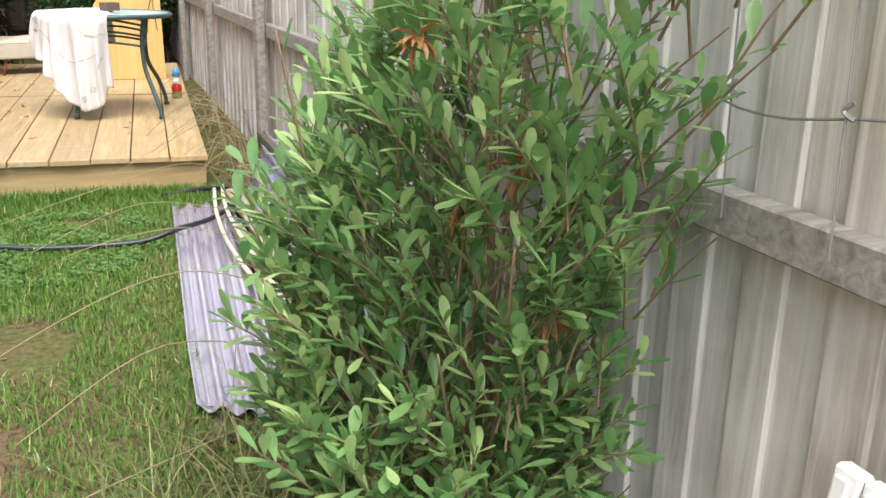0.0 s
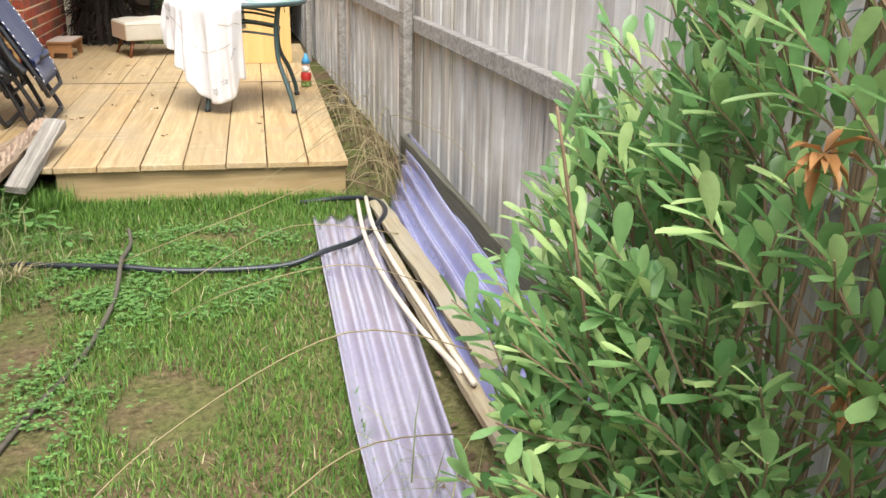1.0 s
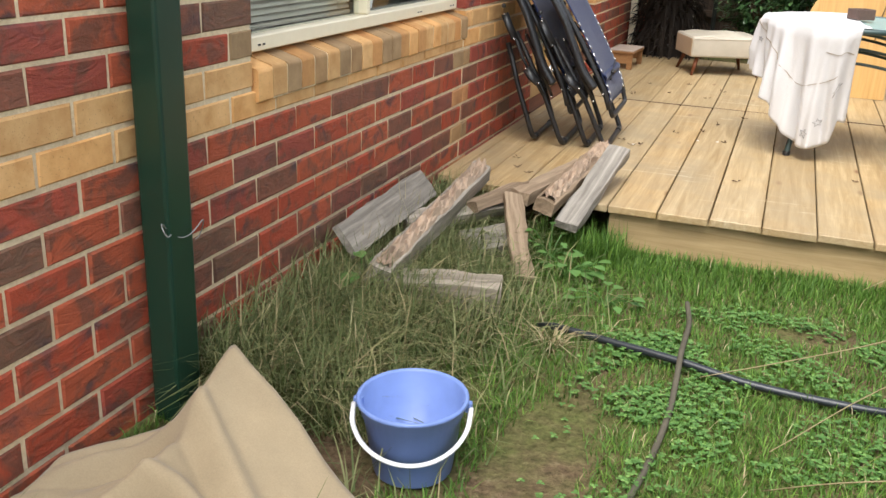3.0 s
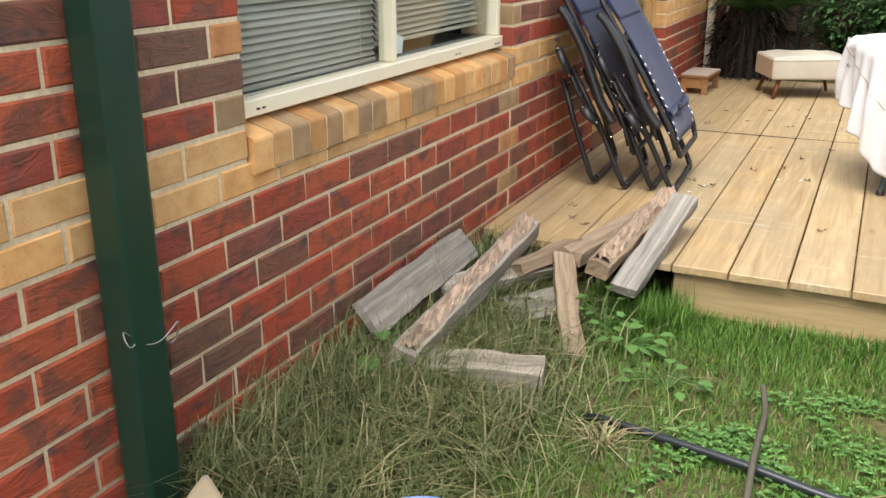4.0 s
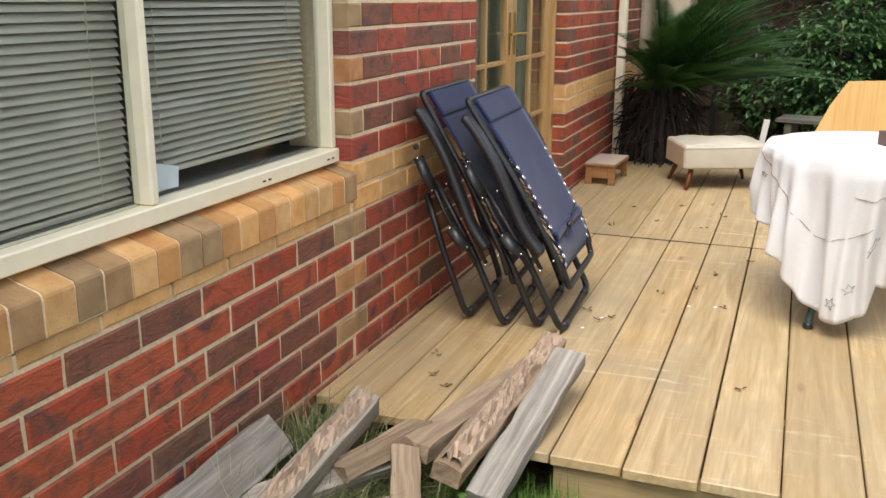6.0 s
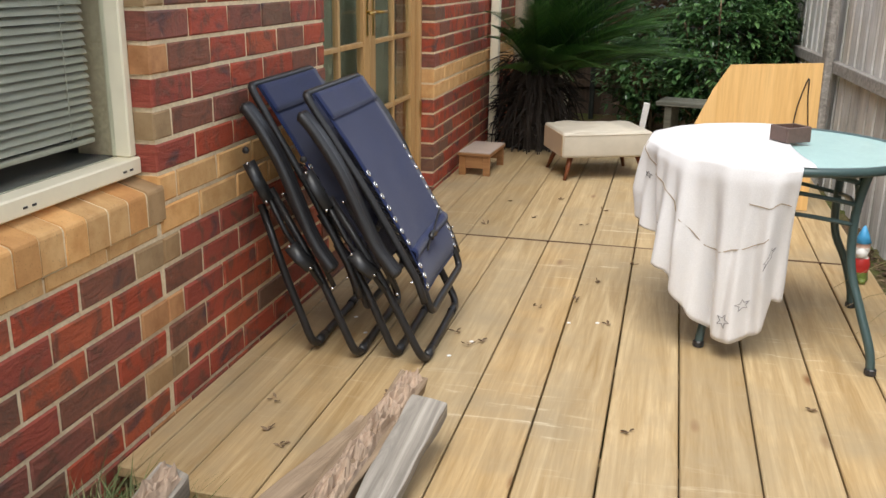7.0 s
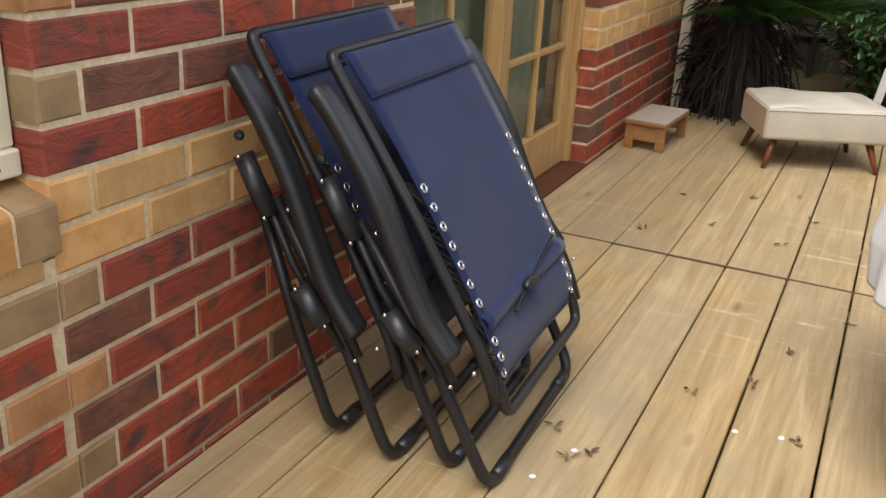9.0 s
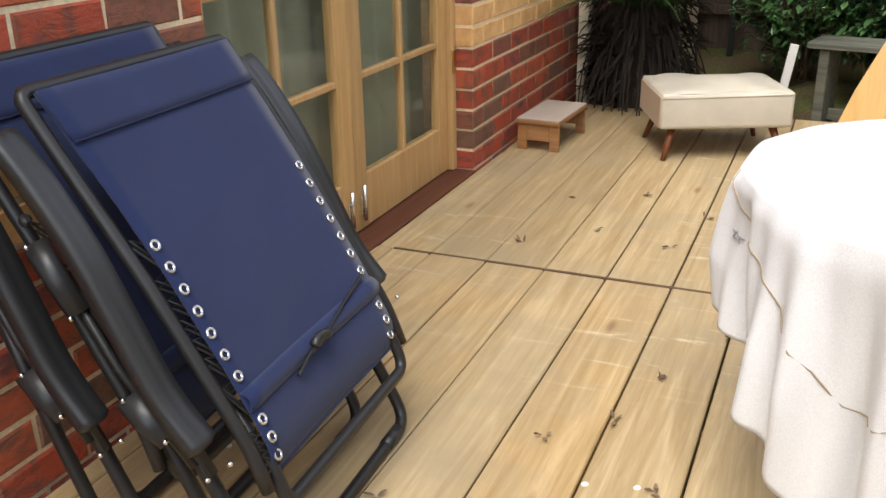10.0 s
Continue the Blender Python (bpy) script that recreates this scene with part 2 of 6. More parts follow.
M = {
    "brick": brick_mat("fired_red_brick", False),
    "brick_far": brick_mat("fired_red_brick_far", True),
    "cream": cream_mat("cream_clay_brick", (0.78, 0.475, 0.205), (0.62, 0.33, 0.12)),
    "tan": cream_mat("tan_clay_brick", (0.56, 0.28, 0.12), (0.38, 0.17, 0.07)),
    "olive": cream_mat("olive_clay_brick", (0.42, 0.28, 0.145), (0.30, 0.19, 0.095)),
    "mortar": mortar_mat(),
    "ground": ground_mat(),
    "deck": wood_mat("treated_pine", (0.58, 0.44, 0.25), (0.36, 0.24, 0.105), axis=1, knots=(0.19, 0.085, 0.03), rough=0.5, bump=0.2, grey=(0.31, 0.245, 0.15), scuff=(0.80, 0.70, 0.52)),
    "deck_end": wood_mat("treated_pine_fascia", (0.50, 0.37, 0.19), (0.34, 0.235, 0.11), axis=0, knots=(0.2, 0.1, 0.04), rough=0.7),
    "fence": wood_mat("weathered_paling", (0.78, 0.76, 0.72), (0.40, 0.38, 0.35), axis=2, rough=0.85, grey=(0.72, 0.71, 0.68)),
    "fence_rail": wood_mat("weathered_rail", (0.52, 0.49, 0.45), (0.22, 0.205, 0.19), axis=1, rough=0.85),
    "fence_back": wood_mat("brown_paling", (0.17, 0.125, 0.095), (0.075, 0.055, 0.042), axis=2, rough=0.9),
    "old_wood": wood_mat("grey_offcut", (0.47, 0.43, 0.37), (0.18, 0.16, 0.135), axis=0, rough=0.85, bump=0.5),
    "brown_wood": wood_mat("brown_offcut", (0.43, 0.32, 0.215), (0.20, 0.14, 0.09), axis=0, rough=0.85, bump=0.5),
    "bark": plain_mat("flaking_bark", (0.50, 0.37, 0.265), rough=0.95, var=1.0, scale=60.0, bump=0.8),
    "door": wood_mat("varnished_pine", (0.62, 0.41, 0.19), (0.49, 0.29, 0.115), axis=2, rough=0.4, bump=0.1),
    "threshold": wood_mat("red_brown_sill", (0.15, 0.055, 0.03), (0.08, 0.03, 0.02), axis=1, rough=0.5),
    "cream_paint": plain_mat("cream_powder_coat", (0.88, 0.79, 0.58), rough=0.4, var=0.12, scale=12.0),
    "green_paint": plain_mat("dark_green_paint", (0.010, 0.040, 0.024), rough=0.3, var=0.3, scale=9.0, spec=0.5),
    "glass": glass_mat("window_glass"),
    "slat": plain_mat("blind_slat", (0.43, 0.395, 0.31), rough=0.5, var=0.1),
    # indoor gloom put into the colour; also used on the frame's backing
    "dark_room": plain_mat("painted_gloom", (0.10, 0.095, 0.085), rough=0.9, var=0.2, scale=3.0),
    "black_tube": plain_mat("black_powder_coat", (0.016, 0.015, 0.015), rough=0.42, var=0.3, scale=30.0, spec=0.5),
    "black_plastic": plain_mat("black_arm_plastic", (0.022, 0.022, 0.023), rough=0.38, var=0.25, scale=14.0, spec=0.5),
    "navy": fabric_mat("navy_sling_cloth", (0.014, 0.023, 0.075), weave=1400.0, rough=0.75, var=0.25),
    "steel": plain_mat("bright_rivet", (0.75, 0.75, 0.73), rough=0.25, metal=1.0, var=0.1),
    "white_cloth": fabric_mat("white_table_linen", (0.70, 0.69, 0.69), rough=0.85, var=0.08),
    "gold_thread": plain_mat("dull_gold_thread", (0.30, 0.23, 0.15), rough=0.6, var=0.2),
    "grey_thread": plain_mat("grey_thread", (0.25, 0.24, 0.24), rough=0.7, var=0.2),
    "teal_metal": plain_mat("teal_grey_metal", (0.045, 0.078, 0.076), rough=0.35, var=0.25, scale=22.0, spec=0.5),
    "table_glass": plain_mat("frosted_aqua_glass", (0.42, 0.62, 0.60), rough=0.15, var=0.12, scale=70.0, spec=0.5),
    "vinyl": plain_mat("cream_vinyl", (0.50, 0.45, 0.36), rough=0.45, var=0.25, scale=9.0),
    "vinyl_side": fabric_mat("tan_side_cloth", (0.40, 0.26, 0.13), rough=0.9),
    "leg_wood": wood_mat("red_brown_leg", (0.22, 0.075, 0.03), (0.12, 0.04, 0.018), axis=2, rough=0.4),
    "stool_wood": wood_mat("orange_pine", (0.42, 0.22, 0.09), (0.28, 0.13, 0.05), axis=0, rough=0.5),
    "stool_top": fabric_mat("pinkish_carpet", (0.42, 0.33, 0.26), weave=500.0, rough=0.95),
    "plywood": wood_mat("yellow_plywood", (0.74, 0.47, 0.19), (0.62, 0.37, 0.13), axis=2, scale=0.5, rough=0.6, shift=False),
    "bucket": plain_mat("blue_plastic", (0.18, 0.27, 0.58), rough=0.38, var=0.2, scale=16.0),
    "white_plastic": plain_mat("white_plastic", (0.80, 0.80, 0.80), rough=0.4, var=0.1),
    "hessian": fabric_mat("tan_hessian", (0.36, 0.285, 0.18), weave=700.0, rough=0.95, var=0.3),
    "poly_pipe": plain_mat("black_poly_pipe", (0.018, 0.022, 0.026), rough=0.35, var=0.3, scale=12.0, spec=0.5),
    "vine": plain_mat("dry_runner", (0.10, 0.088, 0.062), rough=0.9, var=0.5, scale=30.0),
    "pvc": plain_mat("cream_conduit", (0.62, 0.55, 0.44), rough=0.5, var=0.35, scale=14.0),
    "wire": plain_mat("galvanised_wire", (0.36, 0.36, 0.35), rough=0.5, metal=0.7, var=0.3),
    "beige": plain_mat("beige_sheet_metal", (0.46, 0.38, 0.27), rough=0.5, var=0.12, scale=6.0),
    "white_paint": plain_mat("chipped_white_paint", (0.80, 0.79, 0.76), rough=0.5, var=0.15, scale=30.0),
    "gnome_red": plain_mat("gnome_red", (0.45, 0.03, 0.025), rough=0.4, var=0.3, scale=60.0),
    "gnome_blue": plain_mat("gnome_blue", (0.06, 0.30, 0.55), rough=0.4, var=0.2, scale=60.0),
    "gnome_skin": plain_mat("gnome_pale", (0.62, 0.42, 0.33), rough=0.5, var=0.2, scale=60.0),
    "gnome_white": plain_mat("gnome_white", (0.78, 0.76, 0.72), rough=0.5, var=0.2, scale=60.0),
    "gnome_green": plain_mat("gnome_green", (0.16, 0.22, 0.05), rough=0.5, var=0.3, scale=60.0),
    "bush_leaf": leaf_mat("bush_leaf", (0.135, 0.30, 0.105), (0.56, 0.72, 0.30), rough=0.26, trans=0.42),
    "bush_dead": leaf_mat("dead_leaf", (0.34, 0.15, 0.05), (0.55, 0.30, 0.13)),
    "twig": plain_mat("grey_brown_twig", (0.22, 0.15, 0.09), rough=0.9, var=0.5, scale=50.0),
    "grass": leaf_mat("green_grass", (0.065, 0.160, 0.022), (0.22, 0.38, 0.06), rough=0.6),
    "grass_long": leaf_mat("coarse_grass", (0.095, 0.135, 0.040), (0.38, 0.37, 0.17), rough=0.7),
    "straw": leaf_mat("dry_straw", (0.36, 0.29, 0.15), (0.62, 0.54, 0.33), rough=0.8),
    "clover": leaf_mat("clover", (0.085, 0.21, 0.045), (0.24, 0.42, 0.11), rough=0.55),
    "palm": leaf_mat("cycad_leaf", (0.016, 0.055, 0.014), (0.10, 0.22, 0.04), rough=0.4, trans=0.15),
    "palm_trunk": plain_mat("shaggy_trunk", (0.042, 0.032, 0.024), rough=0.95, var=0.8, scale=40.0, bump=0.8),
    "hedge": leaf_mat("camellia_leaf", (0.030, 0.080, 0.026), (0.16, 0.29, 0.10), rough=0.28),
    "roof_sheet": plain_mat("yellowed_roof_sheet", (0.72, 0.62, 0.42), rough=0.5, var=0.15, scale=5.0),
    "fascia": plain_mat("dark_fascia", (0.03, 0.035, 0.03), rough=0.5, var=0.2),
    "dark_timber": wood_mat("mossy_bench_wood", (0.17, 0.17, 0.13), (0.06, 0.06, 0.05), axis=0, rough=0.9),
    "paper": plain_mat("white_paper", (0.75, 0.78, 0.84), rough=0.8, var=0.05),
    "dirt": plain_mat("debris_brown", (0.12, 0.07, 0.04), rough=0.95, var=0.8, scale=80.0),
    "leaf_litter": leaf_mat("leaf_litter", (0.10, 0.065, 0.04), (0.30, 0.21, 0.13), rough=0.9),
}


def corrugated_mat():
    m = Mat("violet_tinted_plastic_sheet", rough=0.12, spec=0.9)
    v = m.coords((1, 1, 1), True)
    n = m.noise(v, 3.0, 5.0, 0.6)
    d = m.noise(v, 45.0, 5.0, 0.7)
    c = m.ramp(n, [(0.3, (0.27, 0.27, 0.50)), (0.6, (0.40, 0.41, 0.66))])
    c = m.mix(m.ramp(d, [(0.5, g(0)), (0.75, g(0.6))]), c, (0.36, 0.33, 0.30))
    m.color(c).rough(d, 0.05, 0.22)
    m.b.inputs["Transmission Weight"].default_value = 0.35
    m.b.inputs["Coat Weight"].default_value, m.b.inputs["Coat Roughness"].default_value = 0.8, 0.05
    return m.m


M["corrugated"] = corrugated_mat()


def old_sheet_mat():
    m = Mat("dusty_clear_plastic_sheet", rough=0.15, spec=0.9)
    v = m.coords((1, 1, 1), True)
    n = m.noise(v, 4.0, 5.0, 0.6)
    d = m.noise(v, 60.0, 5.0, 0.7)
    c = m.ramp(n, [(0.35, (0.34, 0.31, 0.43)), (0.6, (0.40, 0.38, 0.47)), (0.75, (0.38, 0.35, 0.34))])
    c = m.mix(m.ramp(d, [(0.45, g(0)), (0.75, g(0.5))]), c, (0.30, 0.28, 0.24))
    m.color(c).rough(d, 0.06, 0.28)
    m.b.inputs["Transmission Weight"].default_value = 0.25
    m.b.inputs["Coat Weight"].default_value, m.b.inputs["Coat Roughness"].default_value = 0.8, 0.05
    return m.m


M["old_sheet"] = old_sheet_mat()

# ---------------------------------------------------------------- mesh helpers


def to_mesh(bm, name):
    bm.normal_update()
    me = bpy.data.meshes.new(name)
    bm.to_mesh(me)
    bm.free()
    return me


def smooth(me):
    me.polygons.foreach_set("use_smooth", [True] * len(me.polygons))
    return me


def part(name, bm, material, parent=None, label="", soft=False, m=None):
    """One mesh object from a bmesh (or a finished mesh), under its thing."""
    me = bm if isinstance(bm, bpy.types.Mesh) else to_mesh(bm, name)
    if soft:
        smooth(me)
    if not me.materials:
        me.materials.append(material)
    ob = new(name, me)
    if parent is not None:
        ob.parent = parent
    if m is not None:
        ob.matrix_basis = m
    if label:
        ob["label"] = label
    return ob


def thing(name, label, category, at=None, group="", kind=""):
    ob = new(name)
    ob.empty_display_size = 0.05
    if at is not None:
        ob.matrix_basis = at
    return tagged(ob, label, category, group, kind)


def box(x0, x1, y0, y1, z0, z1, bevel=0.0, bm=None, seg=1):
    own = bmesh.new()
    bmesh.ops.create_cube(own, size=1.0)
    for v in own.verts:
        v.co = Vector((x0 + (v.co.x + 0.5) * (x1 - x0), y0 + (v.co.y + 0.5) * (y1 - y0), z0 + (v.co.z + 0.5) * (z1 - z0)))
    if bevel:
        bmesh.ops.bevel(own, geom=own.edges[:], offset=bevel, segments=seg, affect="EDGES", profile=0.6)
    if bm is None:
        return own
    me = bpy.data.meshes.new("tmp")
    own.to_mesh(me)
    own.free()
    bm.from_mesh(me)
    bpy.data.meshes.remove(me)
    return bm


def rounded(points, steps=5, closed=False):
    """A smooth line (Catmull-Rom) through the points."""
    p = [Vector(q) for q in points]
    n = len(p)
    res = []
    last = n if closed else n - 1
    for i in range(last):
        a, b, c, d = (p[(i + k) % n] if closed else p[min(max(i + k, 0), n - 1)] for k in (-1, 0, 1, 2))
        for s in range(steps):
            t = s / steps
            res.append(0.5 * ((2 * b) + (c - a) * t + (2 * a - 5 * b + 4 * c - d) * t * t + (3 * b - a - 3 * c + d) * t ** 3))
    if not closed:
        res.append(p[-1])
    return res


def filleted(points, r=0.05, steps=5):
    """A polyline with rounded corners."""
    p = [Vector(q) for q in points]
    res = [p[0]]
    for a, b, c in zip(p, p[1:], p[2:]):
        u, w = (a - b), (c - b)
        k = min(r, u.length * 0.48, w.length * 0.48)
        s, e = b + u.normalized() * k, b + w.normalized() * k
        for i in range(steps + 1):
            t = i / steps
            res.append((1 - t) ** 2 * s + 2 * t * (1 - t) * b + t * t * e)
    res.append(p[-1])
    return res


def tube(points, r, sides=8, bm=None, closed=False, taper=None, flat=1.0):
    """A round bar along a line; taper gives the radius's factor at each end; flat squashes it."""
    bm = bm or bmesh.new()
    p = [Vector(q) for q in points]
    n = len(p)
    rings = []
    side = None
    for i, q in enumerate(p):
        if closed:
            d = p[(i + 1) % n] - p[i - 1]
        else:
            d = p[min(i + 1, n - 1)] - p[max(i - 1, 0)]
        d.normalize()
        if side is None:
            side = d.orthogonal().normalized()
        side = (side - d * side.dot(d)).normalized()
        up = d.cross(side)
        k = r
        if taper:
            k = r * (taper[0] + (taper[1] - taper[0]) * i / max(1, n - 1))
        rings.append([bm.verts.new(q + k * (math.cos(2 * math.pi * s / sides) * side + flat * math.sin(2 * math.pi * s / sides) * up)) for s in range(sides)])
    for i in range(n if closed else n - 1):
        a, b = rings[i], rings[(i + 1) % n]
        for s in range(sides):
            bm.faces.new((a[s], a[(s + 1) % sides], b[(s + 1) % sides], b[s]))
    if not closed:
        bm.faces.new(rings[0][::-1])
        bm.faces.new(rings[-1])
    return bm


def lathe(profile, sides=24, bm=None, center=(0, 0, 0)):
    """A turned body from (radius, height) pairs."""
    bm = bm or bmesh.new()
    c = Vector(center)
    rings = [[bm.verts.new(c + Vector((max(r, 1e-4) * math.cos(2 * math.pi * s / sides), max(r, 1e-4) * math.sin(2 * math.pi * s / sides), z))) for s in range(sides)] for r, z in profile]
    for a, b in zip(rings, rings[1:]):
        for s in range(sides):
            bm.faces.new((a[s], a[(s + 1) % sides], b[(s + 1) % sides], b[s]))
    bm.faces.new(rings[0][::-1])
    bm.faces.new(rings[-1])
    return bm


def rough_up(bm, amount, scale=8.0, seed=0):
    for v in bm.verts:
        v.co += amount * noise.noise_vector(v.co * scale + Vector((seed, 3 * seed, 0)))
    return bm


def grid(nx, ny, f, bm=None):
    """A sheet of nx by ny cells; f(u, v) gives the place."""
    bm = bm or bmesh.new()
    vs = [[bm.verts.new(f(i / nx, j / ny)) for j in range(ny + 1)] for i in range(nx + 1)]
    for i in range(nx):
        for j in range(ny):
            bm.faces.new((vs[i][j], vs[i + 1][j], vs[i + 1][j + 1], vs[i][j + 1]))
    return bm


def thicken(bm, t):
    """Give a sheet a back face and rims, by its points' own normals."""
    bm.normal_update()
    faces, verts = bm.faces[:], bm.verts[:]
    rims = [e for e in bm.edges if len(e.link_faces) == 1]
    back = {v: bm.verts.new(v.co - v.normal * t) for v in verts}
    for f in faces:
        bm.faces.new([back[v] for v in reversed(f.verts)])
    for e in rims:
        a, b = e.verts
        loop = next(l for l in e.link_faces[0].loops if l.edge == e)
        a, b = loop.vert, loop.link_loop_next.vert
        bm.faces.new((b, a, back[a], back[b]))
    return bm


def stuff_mesh(name, verts, faces, material):
    me = bpy.data.meshes.new(name)
    me.from_pydata(verts, [], faces)
    me.materials.append(material)
    return me

# ---------------------------------------------------------------- plan
COURSE, PITCH = 0.086, 0.24        # brick course and stretcher pitch
BAND = 0.516                       # underside of the cream band above the deck
WIN_Y0, WIN_Y1 = -1.374, 0.445     # window opening
WIN_Z0, WIN_Z1 = 0.688, 2.064
DOOR_Y0, DOOR_Y1, DOOR_Z1 = 1.70, 3.42, 2.064
SPLIT = 0.445                      # expansion joint beside the window
WALL_Y0, WALL_Y1, WALL_Z1 = -6.6, 8.0, 2.49
DECK_Y0, DECK_Y1, DECK_X1 = 0.0, 4.82, 2.220


def ground_z(x, y):
    return -0.185 + 0.018 * noise.noise(Vector((x * 1.3, y * 1.3, 0.0))) + 0.05 * max(0.0, 0.5 - x) * (1 if y < 0 else 0)


def fence_x(y):
    return 2.61 - 0.060 * (y - 0.22) if y < 0.22 else 2.61 - 0.052 * (y - 0.22)


# ---------------------------------------------------------------- ground


def build_ground():
    bm = grid(70, 110, lambda u, v: Vector((-4 + 11 * u, -8 + 18 * v, ground_z(-4 + 11 * u, -8 + 18 * v))))
    ob = part("ground", bm, M["ground"], None, soft=True)
    tagged(ob, "patchy lawn soil with bare brown earth", "ground", kind="structure")
    # the land beyond, down to the horizon
    far = bmesh.new()
    for x0, x1, y0, y1 in ((-400, 400, 10, 400), (-400, 400, -400, -8), (-400, -4, -8, 10), (7, 400, -8, 10)):
        far.faces.new([far.verts.new((x, y, -0.2)) for x, y in ((x0, y0), (x1, y0), (x1, y1), (x0, y1))])
    tagged(part("ground_beyond", far, M["ground"]), "plain grassy ground beyond the fences", "ground", kind="structure")


build_ground()

# ---------------------------------------------------------------- house wall (mortar body with openings)


def build_wall_body():
    bm = bmesh.new()
    X0, X1, ZB = -0.24, -0.0055, -0.35
    box(X0, X1, WALL_Y0, DOOR_Y0 - 0.006, ZB, WIN_Z0 - 0.135, bm=bm)
    box(X0, X1, WALL_Y0, WIN_Y0 - 0.006, WIN_Z0 - 0.135, WIN_Z1, bm=bm)
    box(X0, X1, WIN_Y1 + 0.006, DOOR_Y0 - 0.006, WIN_Z0 - 0.135, WIN_Z1, bm=bm)
    box(X0, X1, DOOR_Y1 + 0.006, WALL_Y1, ZB, WIN_Z1, bm=bm)
    box(X0, X1, DOOR_Y0, DOOR_Y1, ZB, -0.03, bm=bm)
    box(X0, X1, WALL_Y0, WALL_Y1, WIN_Z1, WALL_Z1, bm=bm)
    wall = part("wall_house", bm, M["mortar"])
    return tagged(wall, "red and cream face-brick house wall with raked mortar", "wall", kind="structure")


wall = build_wall_body()


def wall_spans(c):
    """The stretches of wall between openings at a course."""
    z = BAND + (c + 0.5) * COURSE
    cuts = []
    if c >= 1 and z < WIN_Z1:
        cuts.append((WIN_Y0, WIN_Y1))
    if -0.03 < z < DOOR_Z1:
        cuts.append((DOOR_Y0, DOOR_Y1))
    y, res = WALL_Y0, []
    for a, b in cuts:
        res.append((y, a))
        y = b
    res.append((y, WALL_Y1))
    return res


def brick_list():
    """All bricks as (y0, y1, course, kind)."""
    res = []
    for c in range(-9, 23):
        odd = c % 2 != 0
        for a, b in wall_spans(c):
            pieces = []
            for lo, hi, first in ((a, min(b, SPLIT), -1.37 if odd else -1.25), (max(a, SPLIT), b, 0.540 if odd else 0.662)):
                if hi - lo < 0.03:
                    continue
                k = math.floor((lo - first) / PITCH)
                while first + k * PITCH < hi - 0.012:
                    y0, y1 = max(lo, first + k * PITCH + 0.005), min(hi, first + (k + 1) * PITCH - 0.005)
                    if y0 == lo and lo not in (a,):
                        y0 += 0.004
                    if y1 - y0 > 0.022:
                        pieces.append((y0, y1))
                    k += 1
            for y0, y1 in pieces:
                kind = "red"
                if c in (0, 1):
                    kind = "cream"
                elif y1 - y0 < 0.15:
                    at_edge = min(abs(y0 - WIN_Y1), abs(y1 - WIN_Y0), abs(y1 - SPLIT), abs(y0 - SPLIT)) < 0.03
                    if at_edge:
                        kind = ("tan", "olive")[(c // 2) % 2]
                res.append((y0, y1, c, kind))
    return res


BRICKS = brick_list()

# ---------------------------------------------------------------- deck frame, fences and other structure


def build_fascia():
    deck = thing("deck", "low deck of new yellow treated-pine boards beside the brick wall", "deck", kind="structure")
    bm = box(0.81, DECK_X1 - 0.012, DECK_Y0 + 0.035, DECK_Y0 + 0.08, -0.24, -0.032, 0.003)
    part("fascia_board", bm, M["deck_end"], deck, "long pale pine edge board under the board ends")
    bm = box(DECK_X1 - 0.06, DECK_X1 - 0.02, DECK_Y0 + 0.082, DECK_Y1, -0.24, -0.032, 0.003)
    part("side_joist", bm, M["deck_end"], deck)
    for y in np.arange(DECK_Y0 + 0.5, DECK_Y1, 0.62):
        part("joist", box(0.02, DECK_X1 - 0.062, float(y), float(y) + 0.045, -0.17, -0.034, 0.002), M["deck_end"], deck)
    for x in (0.05, 0.42):
        part("stump", box(x, x + 0.09, 0.30, 0.39, -0.3, -0.175, 0.004), M["old_wood"], deck)
    return deck


deck = build_fascia()


def build_deck_boards():
    edges = [0.012] + [0.803 - 0.1975 * k for k in (4, 3, 2, 1)] + [0.803 + 0.2025 * k for k in range(8)]
    edges[1] = 0.07
    rnd = random.Random(5)
    butt = 2.49
    for i, (a, b) in enumerate(zip(edges, edges[1:])):
        gap = 0.0065 if i in (5, 6, 7, 9, 10, 11) else 0.003
        front = DECK_Y0 + rnd.uniform(-0.006, 0.006)
        if i < 5:
            front = 0.12 - 0.028 * i
        for y0, y1 in ((front, butt - rnd.uniform(0.006, 0.009)), (butt + rnd.uniform(0.001, 0.003), DECK_Y1 + rnd.uniform(-0.01, 0.01))):
            dz = rnd.uniform(-0.0025, 0.001)
            L, W = y1 - y0, (b - a) - gap
            bm = box(-W / 2, W / 2, -L / 2, L / 2, -0.032, 0.0, 0.0035)
            part("board", bm, M["deck"], deck, m=pose((a + b) / 2, (y0 + y1) / 2, dz, 0, rnd.uniform(-0.25, 0.25), 0))

    part("joint_dirt", box(0.075, DECK_X1 - 0.02, butt - 0.0085, butt + 0.0025, -0.030, 0.0007), M["dirt"], deck, "dark dirt packed in the board joint")


build_deck_boards()


